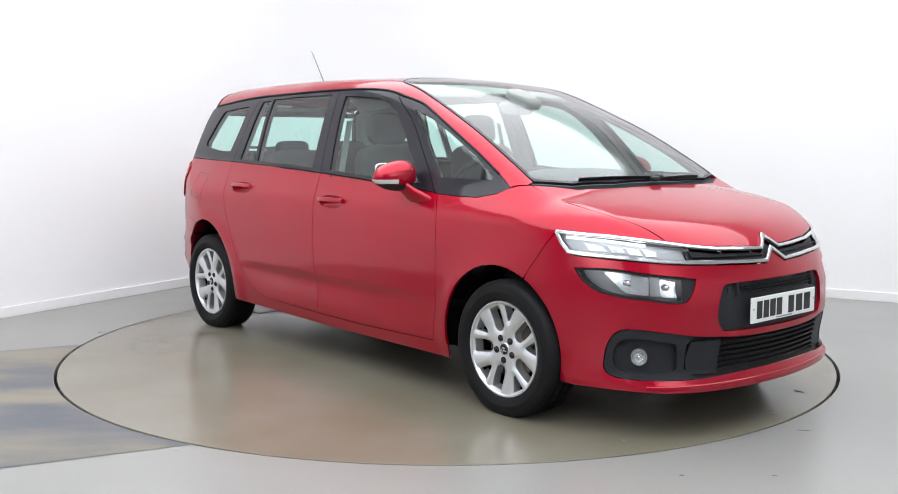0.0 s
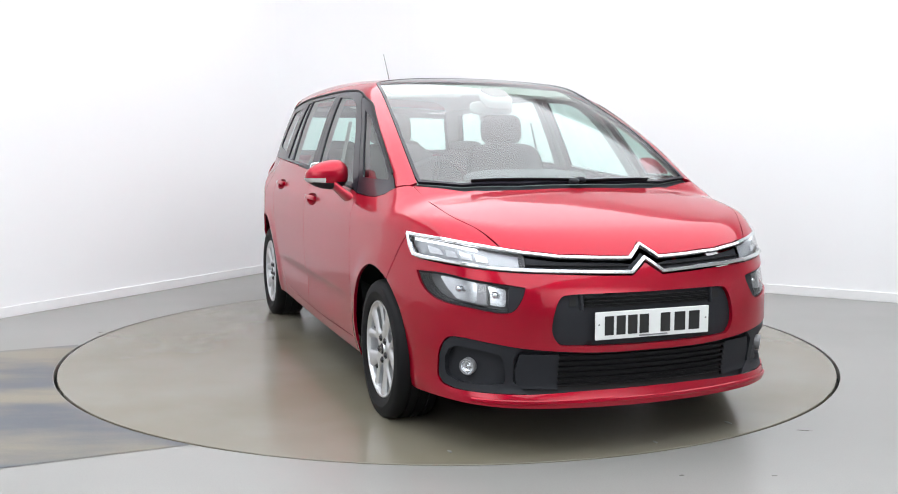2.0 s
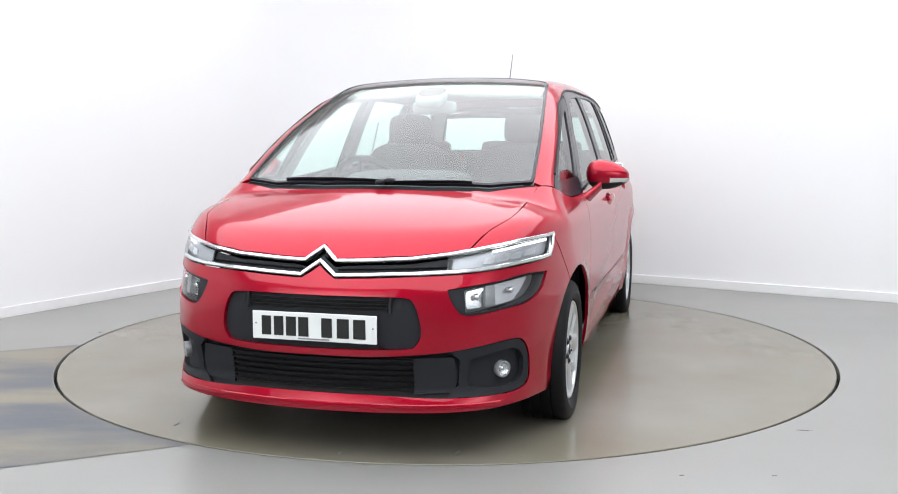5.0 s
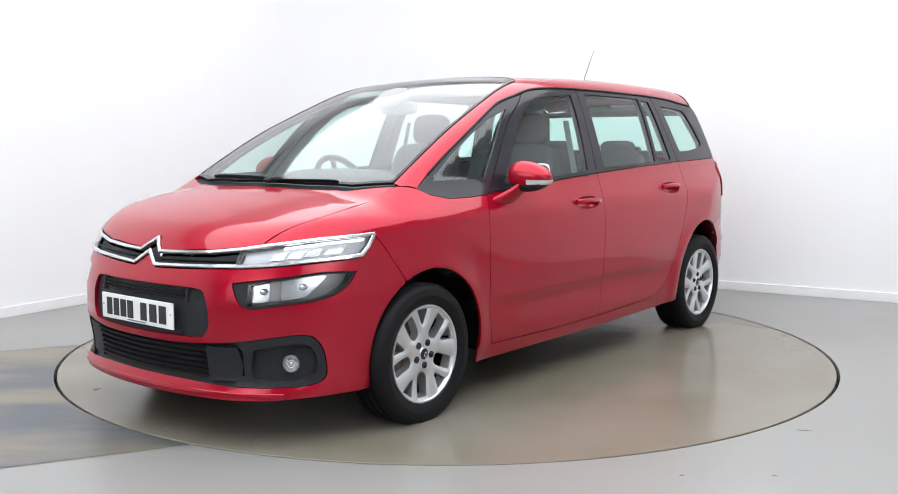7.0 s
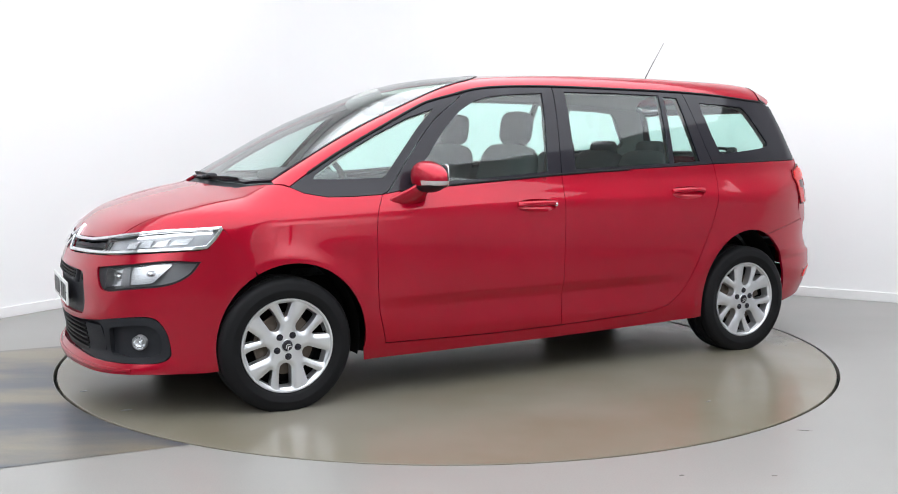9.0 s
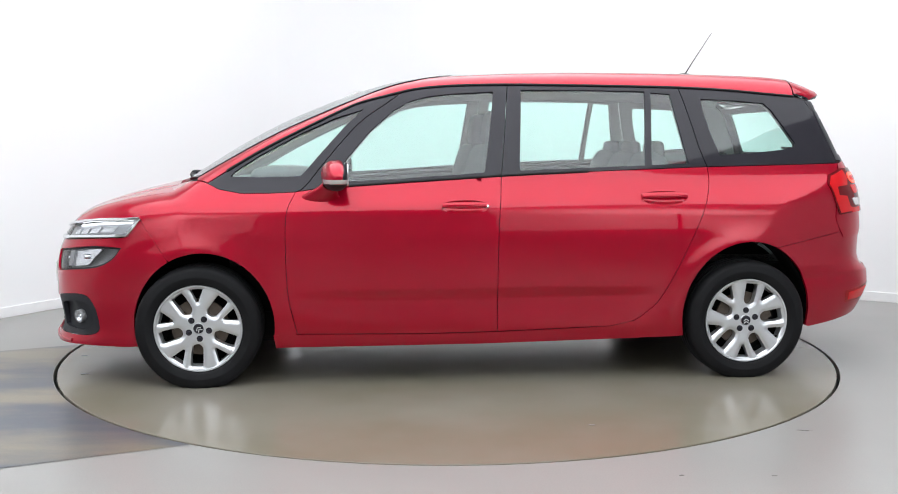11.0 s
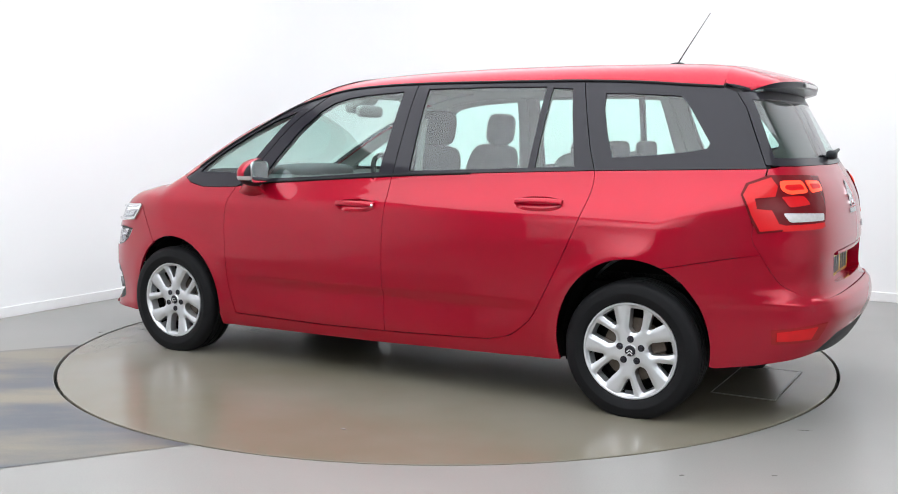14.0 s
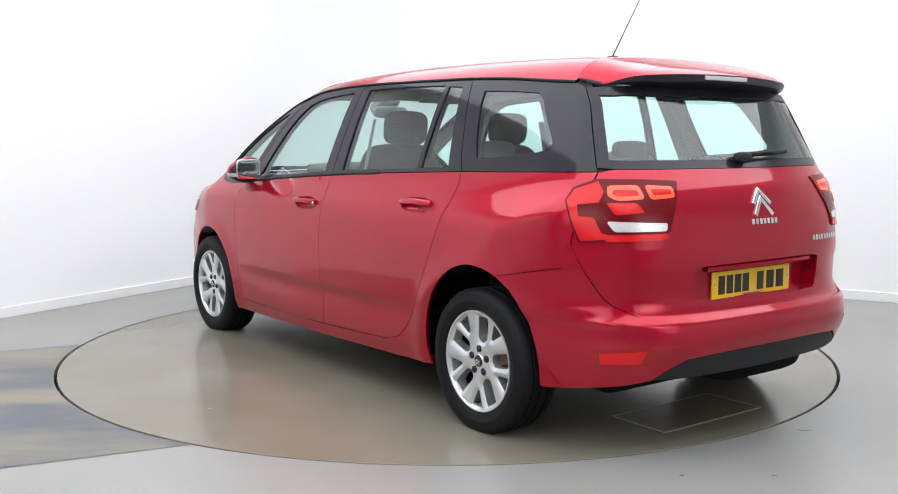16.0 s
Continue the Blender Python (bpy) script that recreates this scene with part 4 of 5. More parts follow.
            put("light_cell", sheet(FRONT, p, grid=0.02, gap=0.001, off=-0.014, depth=0.007), M_REFLECT, dl, both=False)
        gd = F2(np.vstack([S3([(1.74, 0.845)]), on_nose([(0.76, 0.838), (0.66, 0.822)]), on_nose([(0.66, 0.812), (0.76, 0.828)]), S3([(1.745, 0.834)])])) * [s, 1]
        put("light_guide", sheet(FRONT, gd, grid=0.02, gap=0, off=-0.010, depth=0.006), M_DRL, dl, both=False)
        # main lamp
        L = lamp * [s, 1]
        lens = L.copy()
        a_in = 0.85 * math.atan2(0.56, 2.165 - 1.35)
        lens[:, 0] = s * np.maximum(np.abs(lens[:, 0]), a_in)
        lens = shrink(resample(lens, 0.02), 0.009)
        hl = put("headlamp", sheet(FRONT, L, [lens], grid=0.016, gap=0.001, off=-0.010, depth=0.03, hole_depth=0.05), M_BLACK, car, "clear headlamp with twin reflectors in a black bezel", both=False)[0]
        put("bowl", sheet(FRONT, shrink(resample(lens, 0.02), -0.004), grid=0.02, gap=0, off=-0.062, depth=0), M_LAMP_DARK, hl, "grey lamp housing", both=False)
        put("lens", sheet(FRONT, lens, grid=0.03, gap=0, off=-0.008, depth=0), M_CLEAR, hl, both=False)
        for q, dip in (([(0.79, 0.705), (0.682, 0.694), (0.69, 0.608), (0.755, 0.618)], 0.020), ([(0.648, 0.684), (0.585, 0.672), (0.592, 0.598), (0.65, 0.604)], 0.030)):
            c = np.array(q).mean(0)
            cup = F2(on_nose(rounded(q, 0.012)))
            fc = cup.mean(0)
            put("reflector", sheet(FRONT, cup * [s, 1], grid=0.010, gap=0, off=-0.026, depth=0.02, bulge=lambda v, fc=fc, dip=dip: -dip * np.clip(1 - ((np.abs(v[:, 0]) - fc[0]) / 0.055) ** 2 - ((v[:, 1] - fc[1]) / 0.05) ** 2, 0, 1)), M_REFLECT, hl, "bright faceted reflector", both=False)
            p = on_nose([(s * c[0], c[1])])[0]
            nn = Vector((0.95, 0.3 * s, 0.0)).normalized()
            turn = Vector((0, 1, 0)).rotation_difference(nn).to_matrix().to_4x4()
            V, F = lathe([(0.013, -0.03), (0.013, -0.004), (0.009, 0.002), (0.0, 0.003)], 16)
            part("bulb", mesh_of("bulb", V, F), M_CHROME, hl, "", Matrix.Translation(p - np.array(nn) * 0.028) @ turn)
        post = F2(on_nose([(0.68, 0.694), (0.65, 0.69), (0.655, 0.606), (0.688, 0.608)])) * [s, 1]
        put("divider", sheet(FRONT, post, grid=0.02, gap=0, off=-0.018, depth=0.03), M_LAMP_DARK, hl, "grey lamp divider", both=False)
    joint = np.array([(1.74, 0.80), (1.69, 0.845), (1.55, 0.67), (1.60, 0.64), (1.68, 0.72)])
    put("joint_flange", sheet(SIDE, joint, grid=0.025, gap=0, off=-0.004, depth=0), M_PAINT, car)
    # lip shadow line
    ys = np.linspace(-0.70, 0.70, 30)
    p = on_nose(np.stack([ys, np.full(30, 0.222)], 1))
    part("lip", sweep(p + normals(p) * -0.001, 0.018, 0.016), M_PAINT, car, "red lower bumper lip")


def number_plate(name, m, material, label):
    np_ = part(name, block((0.008, 0.52, 0.111), bevel=0.003), material, car, label, m)
    xs = [-0.20, -0.1475, -0.095, -0.0425, 0.055, 0.1225, 0.19]
    ws = [0.040, 0.040, 0.042, 0.042, 0.044, 0.050, 0.050]
    for x, w in zip(xs, ws):
        part("character_bar", block((0.002, w, 0.076), (0.005, x, 0.0)), M_INK, np_)
    for x in (-0.245, 0.245):
        V, F = lathe([(0.004, 0.0), (0.003, 0.002), (0.0, 0.0025)], 12)
        part("screw", mesh_of("screw", [(v[1], v[0], v[2]) for v in V], F), M_LAMP_DARK, np_, "", pose(0.0045, x, 0.006))
    part("maker_bar", block((0.0015, 0.13, 0.005), (0.0048, 0.0, -0.047)), M_LAMP_DARK, np_)
    return np_


def tail():
    R2 = REAR.flat
    dline = S3(np.array(PILLAR_D))
    # black glass surround and rear window
    top = on_tail([(0.0, 1.497), (0.3, 1.49), (0.55, 1.462)])
    bot = on_tail([(0.0, 1.134), (0.3, 1.136), (0.60, 1.136), (0.67, 1.137)])
    half = np.vstack([R2(top), R2(dline[1:4]), R2(bot)[::-1]])
    full = mirrored(half)
    hole = shrink(resample(full, 0.04), 0.035)
    hole[:, 1] = np.minimum(hole[:, 1], 1.432)
    hole = hole * [0.985, 1.0]
    put("tailgate_frame", sheet(REAR, full, [hole], grid=0.024, off=-0.002, depth=0.015), M_GLOSS_BLACK, car, "gloss black rear window surround", both=False)
    put("rear_window", sheet(REAR, hole, grid=0.04, gap=-0.005, off=-0.006, depth=0), M_GLASS, car, "green-tinted rear window", both=False)
    # tailgate
    lower = np.array([(-1.935, 0.748, 1.0), (-1.913, 0.795, 0.845), (-1.962, 0.776, 0.743), (-2.024, 0.737, 0.64), (-2.08, 0.69, 0.60), (-2.126, 0.65, 0.577), (-2.172, 0.60, 0.567), (-2.227, 0.24, 0.572), (-2.23, 0.0, 0.574)])
    half = np.vstack([R2(bot), R2(dline[4:5]), R2(spline(lower, 3))])
    full = mirrored(half)
    recess_h = R2(on_tail([(0.0, 0.757), (0.2, 0.757), (0.36, 0.755), (0.41, 0.745), (0.405, 0.68), (0.392, 0.625), (0.37, 0.612), (0.2, 0.609), (0.0, 0.609)]))
    recess = mirrored(recess_h)
    put("tailgate", sheet(REAR, full, [recess], grid=0.02, hole_depth=0.07, bulge=lambda c: -0.007 * np.clip((0.787 - 0.06 * np.abs(c[:, 0]) - c[:, 1]) / 0.022, 0, 1)), M_PAINT, car, "glossy red tailgate", both=False)
    put("plate_recess", sheet(REAR, recess, grid=0.03, gap=-0.004, off=-0.067, depth=0), M_PAINT, car, "red recess of the number plate", both=False)
    ys = np.linspace(-0.34, 0.34, 12)
    p = on_tail(np.stack([ys, np.full(12, 0.742)], 1))
    part("tailgate_handle", sweep(p + [0.022, 0, 0], 0.022, 0.03), M_PAINT, car, "red tailgate grip above the number plate")
    number_plate("rear_number_plate", pose(-2.156, 0.0, 0.662, 0, 0, 180), M_YELLOW_PLATE, "yellow number plate with black blocked-out characters")
    flange = np.array([(-1.875, 0.90), (-1.875, 0.73), (-1.99, 0.715), (-1.972, 0.90)])
    put("seam_flange", sheet(SIDE, flange, grid=0.025, gap=0, off=-0.006, depth=0), M_PAINT, car)
    nd = normals(dline)
    me = sweep(dline - nd * 0.016, 0.045, 0.010)
    part("tailgate_seal", me, M_SEAL, car, "black rubber tailgate seal")
    part("tailgate_seal", flip_y(me), M_SEAL, car, "black rubber tailgate seal")
    # bumper and dark diffuser
    seam = S3([(-1.957, 0.763), (-1.792, 0.735), (-1.562, 0.69)])
    arch = S3(arc(*ARCH_R, 114, 191)[1:])
    low = np.array([(-1.80, 0.84, 0.256), (-1.95, 0.78, 0.275), (-2.08, 0.68, 0.30), (-2.156, 0.604, 0.323), (-2.193, 0.567, 0.361), (-2.234, 0.49, 0.406), (-2.27, 0.3, 0.416), (-2.275, 0.0, 0.42)])
    half = np.vstack([R2(spline(lower, 3)[::-1][:-7]), R2(seam), R2(arch), R2(low)])
    full = mirrored(half)
    put("rear_bumper", sheet(REAR, full, grid=0.02), M_PAINT, car, "glossy red rear bumper", both=False)
    dif = np.array([(-2.275, 0.0, 0.418), (-2.27, 0.3, 0.414), (-2.234, 0.487, 0.404), (-2.193, 0.563, 0.359), (-2.156, 0.60, 0.322), (-2.2, 0.4, 0.316), (-2.22, 0.0, 0.314)])
    put("diffuser", sheet(REAR, mirrored(R2(dif)), grid=0.025, gap=0.001, off=-0.004, depth=0.02), M_BLACK, car, "black textured lower rear bumper", both=False)
    for s in (1, -1):
        fg = R2(np.array([(-2.01, 0.774, 0.439), (-2.12, 0.70, 0.455), (-2.214, 0.607, 0.469), (-2.177, 0.63, 0.391), (-2.10, 0.70, 0.381), (-2.011, 0.762, 0.375)])) * [s, 1]
        rf = put("rear_fog_lamp", sheet(REAR, fg, grid=0.02, gap=0, off=0.002, depth=0.015), M_TAIL_FOG, car, "red rear fog lamp and reflector", both=False)[0]
        fi = R2(np.array([(-2.03, 0.76, 0.430), (-2.175, 0.652, 0.452), (-2.15, 0.66, 0.398), (-2.03, 0.755, 0.388)])) * [s, 1]
        put("reflector", sheet(REAR, fi, grid=0.02, gap=0, off=0.005, depth=0.004), M_TAIL, rf, both=False)
        # tail lamp
        out = R2(np.array([(-1.962, 0.723, 1.098), (-2.06, 0.58, 1.096), (-2.125, 0.449, 1.088), (-2.14, 0.47, 1.03), (-2.17, 0.536, 0.90), (-2.161, 0.571, 0.878), (-2.05, 0.70, 0.865), (-1.937, 0.785, 0.853), (-1.90, 0.795, 0.93), (-1.868, 0.795, 1.016), (-1.885, 0.77, 1.064)])) * [s, 1]
        tl = put("tail_lamp", sheet(REAR, out, grid=0.016, gap=0, off=0.006, depth=0.02), M_TAIL_DARK, car, "lit red tail lamp with a clear reversing strip", both=False)[0]
        sk = lambda c: R2(on_tail(c)) * [s, 1]
        col = R2(np.array([(-1.972, 0.722, 1.088), (-1.995, 0.715, 1.05), (-1.99, 0.735, 1.008), (-1.925, 0.785, 1.0), (-1.935, 0.79, 0.957), (-1.99, 0.76, 0.952), (-2.02, 0.75, 0.895), (-2.06, 0.69, 0.876), (-1.945, 0.783, 0.862), (-1.91, 0.793, 0.93), (-1.878, 0.794, 1.014), (-1.895, 0.768, 1.056)])) * [s, 1]
        put("outer_lens", sheet(REAR, col, grid=0.015, gap=0, off=0.009, depth=0.004), M_TAIL, tl, both=False)
        put("bar_lens", sheet(REAR, sk([(0.745, 0.862), (0.735, 0.888), (0.55, 0.893), (0.543, 0.876), (0.575, 0.868)]), grid=0.015, gap=0, off=0.009, depth=0.004), M_TAIL, tl, both=False)
        put("mid_lens", sheet(REAR, sk(rounded([(0.73, 1.008), (0.645, 1.008), (0.625, 0.972), (0.715, 0.962)], 0.01)), grid=0.015, gap=0, off=0.009, depth=0.004), M_TAIL, tl, both=False)
        for q in ([(0.712, 1.073), (0.62, 1.073), (0.612, 1.022), (0.70, 1.016), (0.722, 1.035)], [(0.597, 1.073), (0.482, 1.066), (0.484, 1.026), (0.59, 1.020)]):
            q = rounded(q, 0.014)
            lit = put("tail_light_bar", sheet(REAR, sk(q), grid=0.012, gap=0, off=0.009, depth=0.004), M_TAIL_HOT, tl, both=False)[0]
            qq = np.array(q); cc = qq.mean(0)
            put("core", sheet(REAR, sk(cc + (qq - cc) * [0.74, 0.42]), grid=0.012, gap=0, off=0.0105, depth=0.002), M_TAIL, lit, both=False)
        put("reversing_lens", sheet(REAR, sk(rounded([(0.738, 0.94), (0.545, 0.932), (0.55, 0.902), (0.722, 0.900)], 0.01)), grid=0.012, gap=0, off=0.009, depth=0.004), M_TAIL_CLEAR, tl, both=False)
    # chevron badge and plain letter bars
    for z, drop in ((1.045, 0.058), (1.012, 0.070)):
        c = on_tail([(0.056, z - drop), (0.0, z), (-0.056, z - drop)])
        fine = np.vstack([np.linspace(c[0], c[1], 6, endpoint=False), np.linspace(c[1], c[2], 7)])
        part("chevron_badge", sweep(fine + normals(fine) * 0.004, 0.0195, 0.010), M_CHROME, car, "chrome chevron badge")
    for y0, w, z in ((0.0, 0.175, 0.918), (-0.47, 0.25, 0.828)):
        nb = 7 if y0 == 0 else 10
        for k in range(nb):
            yc = y0 + w * (0.5 - (k + 0.5) / nb)
            p = on_tail([(yc, z - 0.011), (yc, z + 0.011)])
            part("letter_bar", sweep(p + normals(p) * 0.003, w / nb * 0.66, 0.006), M_CHROME, car, "small chrome letter block")
    # rear wiper
    w0 = on_tail([(0.02, 1.168), (-0.06, 1.178), (-0.18, 1.182), (-0.30, 1.188)])
    w = part("rear_wiper", tube(w0 + normals(w0) * 0.025, 0.013, 8, 0.6), M_SEAL, car, "black rear wiper")
    part("cap", pillow((0.05, 0.09, 0.045), tuple(w0[0] + normals(w0)[0] * 0.02), 0.7, 0.7), M_BLACK, w)
    spoiler()


def spoiler():
    es = np.linspace(-1, 1, 45)
    ye = S3([(-1.745, 1.487)])[0][1]
    front = TOP.lift(np.stack([np.full(45, -1.745), es * (ye - 0.010)], 1))
    V, F = [], []
    for e, r in zip(es, front):
        a = abs(e)
        xt = -2.0 + 0.075 * a ** 2 + 0.075 * a ** 14
        zt = 1.527 - 0.022 * a ** 2 - 0.03 * a ** 14
        zr = r[2] if a < 0.97 else min(r[2], 1.50)
        pts = []
        for t in (0.0, 0.25, 0.5, 0.75, 0.93, 1.0):
            drop = 0.004 * math.sin(math.pi * t)
            pts.append((-1.745 + (xt + 1.745) * t, e * ((ye - 0.002) * (1 - t) + 0.578 * t), zr + (zt - zr) * t + drop - (0.006 if t == 1.0 else 0)))
        y1 = e * 0.576
        th = 1 - 0.65 * a ** 6
        pts += [(xt + 0.006, y1, zt - 0.036 * th), (xt + 0.05, y1, zt - 0.050 * th), (-1.87 + 0.05 * a ** 2, e * 0.60, 1.464 + 0.012 * a ** 4), (-1.765, e * (ye - 0.006), min(zr - 0.012, 1.49))]
        V += pts
    ys = es
    k = 10
    for i in range(len(ys) - 1):
        for j in range(k - 1):
            F.append((i * k + j, i * k + j + 1, (i + 1) * k + j + 1, (i + 1) * k + j))
    F.append(tuple(range(k))); F.append(tuple((len(ys) - 1) * k + j for j in range(k))[::-1])
    me = mesh_of("spoiler", V, F)
    bm = bmesh.new(); bm.from_mesh(me)
    bmesh.ops.recalc_face_normals(bm, faces=bm.faces)
    for e in bm.edges:
        e.smooth = e.calc_face_angle(0) < 0.6
    for i, f in enumerate(bm.faces):
        f.material_index = 1 if i >= (len(ys) - 1) * (k - 1) or i % (k - 1) >= 5 else 0
    bm.to_mesh(me); bm.free()
    me.materials.append(M_PAINT); me.materials.append(M_GLOSS_BLACK)
    sp = part("spoiler", me, M_PAINT, car, "red roof spoiler with a black underside")
    part("high_brake_light", block((0.012, 0.27, 0.018), (-1.998, 0.0, 1.506), 0.003, turn=pose(0, 0, 0, 0, 0, 0)), M_TAIL_CLEAR, sp, "clear high-level brake light")


def mirrors():
    for s in (1, -1):
        def form(P):
            Q = P.copy()
            t = (P[:, 1] + 1) / 2
            Q[:, 0] = np.where(P[:, 0] < 0, P[:, 0] * 0.55, P[:, 0] * (1 - 0.35 * t)) - 0.25 * t
            Q[:, 2] = P[:, 2] * (1 - 0.42 * t ** 1.5) - 0.14 * t
            Q[:, 1] = P[:, 1] * s
            return Q
        at = (0.722, 0.958 * s, 1.078)
        me = pillow((0.18, 0.215, 0.172), at, 0.85, 0.75, None, 48, 32, form)
        if s < 0:
            me.flip_normals()
        for f in me.polygons:
            f.material_index = 1 if f.center.z < 1.036 or f.normal.x < -0.45 else 0
        me.materials.append(M_PAINT); me.materials.append(M_BLACK)
        mi = part("door_mirror", me, M_PAINT, car, "red door mirror with a black underside")
        part("mirror_glass", pillow((0.010, 0.160, 0.115), (0.6665, 0.952 * s, 1.078), 0.35, 0.35, pose(0, 0, 0, 0, 0, 6 * s)), M_MIRROR, mi, "silvered mirror glass")
        ind = pillow((0.18 * 1.03, 0.215 * 1.04, 0.172 * 1.03), at, 0.85, 0.75, None, 72, 48, form)
        if s < 0:
            ind.flip_normals()
        bm = bmesh.new(); bm.from_mesh(ind); ind.name = "indicator"
        keep = lambda c: 1.036 < c.z < 1.058 and abs(c.y) > 0.975 and c.x > 0.64
        bmesh.ops.delete(bm, geom=[f for f in bm.faces if not keep(f.calc_center_median())], context="FACES")
        part("indicator", bm, M_TAIL_CLEAR, mi, "clear indicator strip")
        foot = [(0.80, 0.862 * s, 0.955), (0.79, 0.885 * s, 0.975), (0.765, 0.91 * s, 1.0), (0.74, 0.935 * s, 1.03)]
        V, F = [], []
        n = 14
        for i, p in enumerate(foot):
            w, h = (0.105, 0.034, 0.0) [:2] if i == 0 else ((0.08, 0.032), (0.055, 0.03), (0.045, 0.03))[i - 1]
            for k in range(n):
                t = 2 * math.pi * k / n
                V.append((p[0] + w * math.cos(t), p[1], p[2] + h * math.sin(t)))
        for i in range(3):
            for k in range(n):
                F.append((i * n + k, i * n + (k + 1) % n, (i + 1) * n + (k + 1) % n, (i + 1) * n + k))
        me = mesh_of("mirror_foot", V, F)
        bm = bmesh.new(); bm.from_mesh(me); bmesh.ops.recalc_face_normals(bm, faces=bm.faces); bm.to_mesh(me); bm.free()
        part("mirror_foot", me, M_PAINT, mi, "red mirror foot")


def handles():
    for s in (1, -1):
        for x0, x1, z, lock in HANDLES:
            cx = (x0 + x1) / 2
            cup = cup_outline(x0, x1, z)
            P, N, F = sheet(SIDE, cup, grid=0.010, gap=-0.001, off=-0.001, depth=0, bulge=lambda c: -0.030 * np.clip(1 - ((c[:, 0] - cx) / 0.118) ** 2 - ((c[:, 1] - z + 0.003) / 0.034) ** 2, 0, 1) ** 0.7)
            N = None
            sg = np.array([1, s, 1])
            cu = part("handle_cup", mesh_of("handle_cup", P * sg, F if s > 0 else [f[::-1] for f in F]), M_PAINT, car, "red scooped door handle recess")
            xs = np.linspace(x0 - 0.008, x1 + 0.008, 14)
            p = S3(np.stack([xs, np.full(14, z + 0.003)], 1))
            n = normals(p)
            lift = 0.004 + 0.020 * np.clip(1 - ((xs - cx) / 0.125) ** 2, 0, 1) ** 0.5
            me = sweep((p + n * lift[:, None]), 0.024, 0.016, n)
            if s < 0:
                me = flip_y(me)
            part("door_handle", me, M_PAINT, cu, "red pull handle")
            if lock and s > 0:
                q = S3([(x1 + 0.018, z)])[0] + np.array([0, 0.018, 0])
                V, F = lathe([(0.010, 0.0), (0.009, 0.003), (0.0, 0.004)], 16)
                part("lock", mesh_of("lock", V, F), M_CHROME, cu, "silver key lock", Matrix.Translation((q[0], q[1] * s, q[2])))
    t = [(-1.50, 0.86), (-1.50, 1.02), (-1.66, 1.03), (-1.67, 0.87)]
    pts = S3(resample(np.array(t), 0.03)) * [1, -1, 1]
    pts = np.vstack([pts, pts[:1]])
    part("fuel_flap_line", sweep(pts - normals(pts) * 0.0005, 0.0035, 0.003), M_SEAL, car, "dark shut line of the fuel flap")


def wheel_face(holes, R, grid=0.009):
    """Cast wheel face: a dished disc pierced by holes, with turned-in edges."""
    t = np.linspace(0, 2 * np.pi, 96, endpoint=False)
    loops = [np.stack([R * np.cos(t), R * np.sin(t)], 1)] + [resample(h, 0.006) for h in holes]
    gx, gy = np.meshgrid(np.arange(-R, R, grid), np.arange(-R, R, grid))
    pts = np.stack([gx.ravel(), gy.ravel()], 1)
    ok = inside(loops[0], pts)
    for h in loops[1:]:
        ok &= ~inside(h, pts)
    bound = np.vstack(loops)
    pts = pts[ok]
    edge = np.min(np.hypot(pts[:, None, 0] - bound[None, :, 0], pts[:, None, 1] - bound[None, :, 1]), 1)
    pts = pts[edge > grid * 0.5]
    edges, k = [], 0
    for l in loops:
        edges += [(k + i, k + (i + 1) % len(l)) for i in range(len(l))]
        k += len(l)
    vv, _, ff, _, _, _ = delaunay_2d_cdt([Vector(p) for p in np.vstack([bound, pts])], edges, [], 0, 1e-7)
    vv = np.array([tuple(v) for v in vv])
    ff = np.array([tuple(f) for f in ff if len(f) == 3])
    cen = vv[ff].mean(1)
    ok = inside(loops[0], cen)
    for h in loops[1:]:
        ok &= ~inside(h, cen)
    ff = ff[ok]
    hb = np.vstack(loops[1:])
    near = np.min(np.hypot(vv[:, None, 0] - hb[None, :, 0], vv[:, None, 1] - hb[None, :, 1]), 1)
    rr = np.hypot(vv[:, 0], vv[:, 1])
    y = 0.078 + 0.012 * (rr / R) ** 1.4 - 0.009 * np.clip(1 - near / 0.020, 0, 1) ** 1.4
    V = [(p[0], h, p[1]) for p, h in zip(vv, y)]
    F = [tuple(f) for f in ff]
    count = {}
    for f in F:
        for e in ((f[0], f[1]), (f[1], f[2]), (f[2], f[0])):
            count[e] = 1
    for a, b in [e for e in count if (e[1], e[0]) not in count]:
        if rr[a] < R * 0.985:
            n = len(V)
            s0 = 0.97
            V += [V[a], V[b], (V[b][0] * s0, V[b][1] - 0.045, V[b][2] * s0), (V[a][0] * s0, V[a][1] - 0.045, V[a][2] * s0)]
            F.append((n, n + 3, n + 2, n + 1))
    me = mesh_of("face", V, F)
    bm = bmesh.new(); bm.from_mesh(me)
    bmesh.ops.recalc_face_normals(bm, faces=bm.faces)
    if sum(f.normal.y for f in bm.faces) < 0:
        bmesh.ops.reverse_faces(bm, faces=bm.faces)
    for e in bm.edges:
        e.smooth = e.calc_face_angle(0) < 0.5
    bm.to_mesh(me); bm.free()
    return me


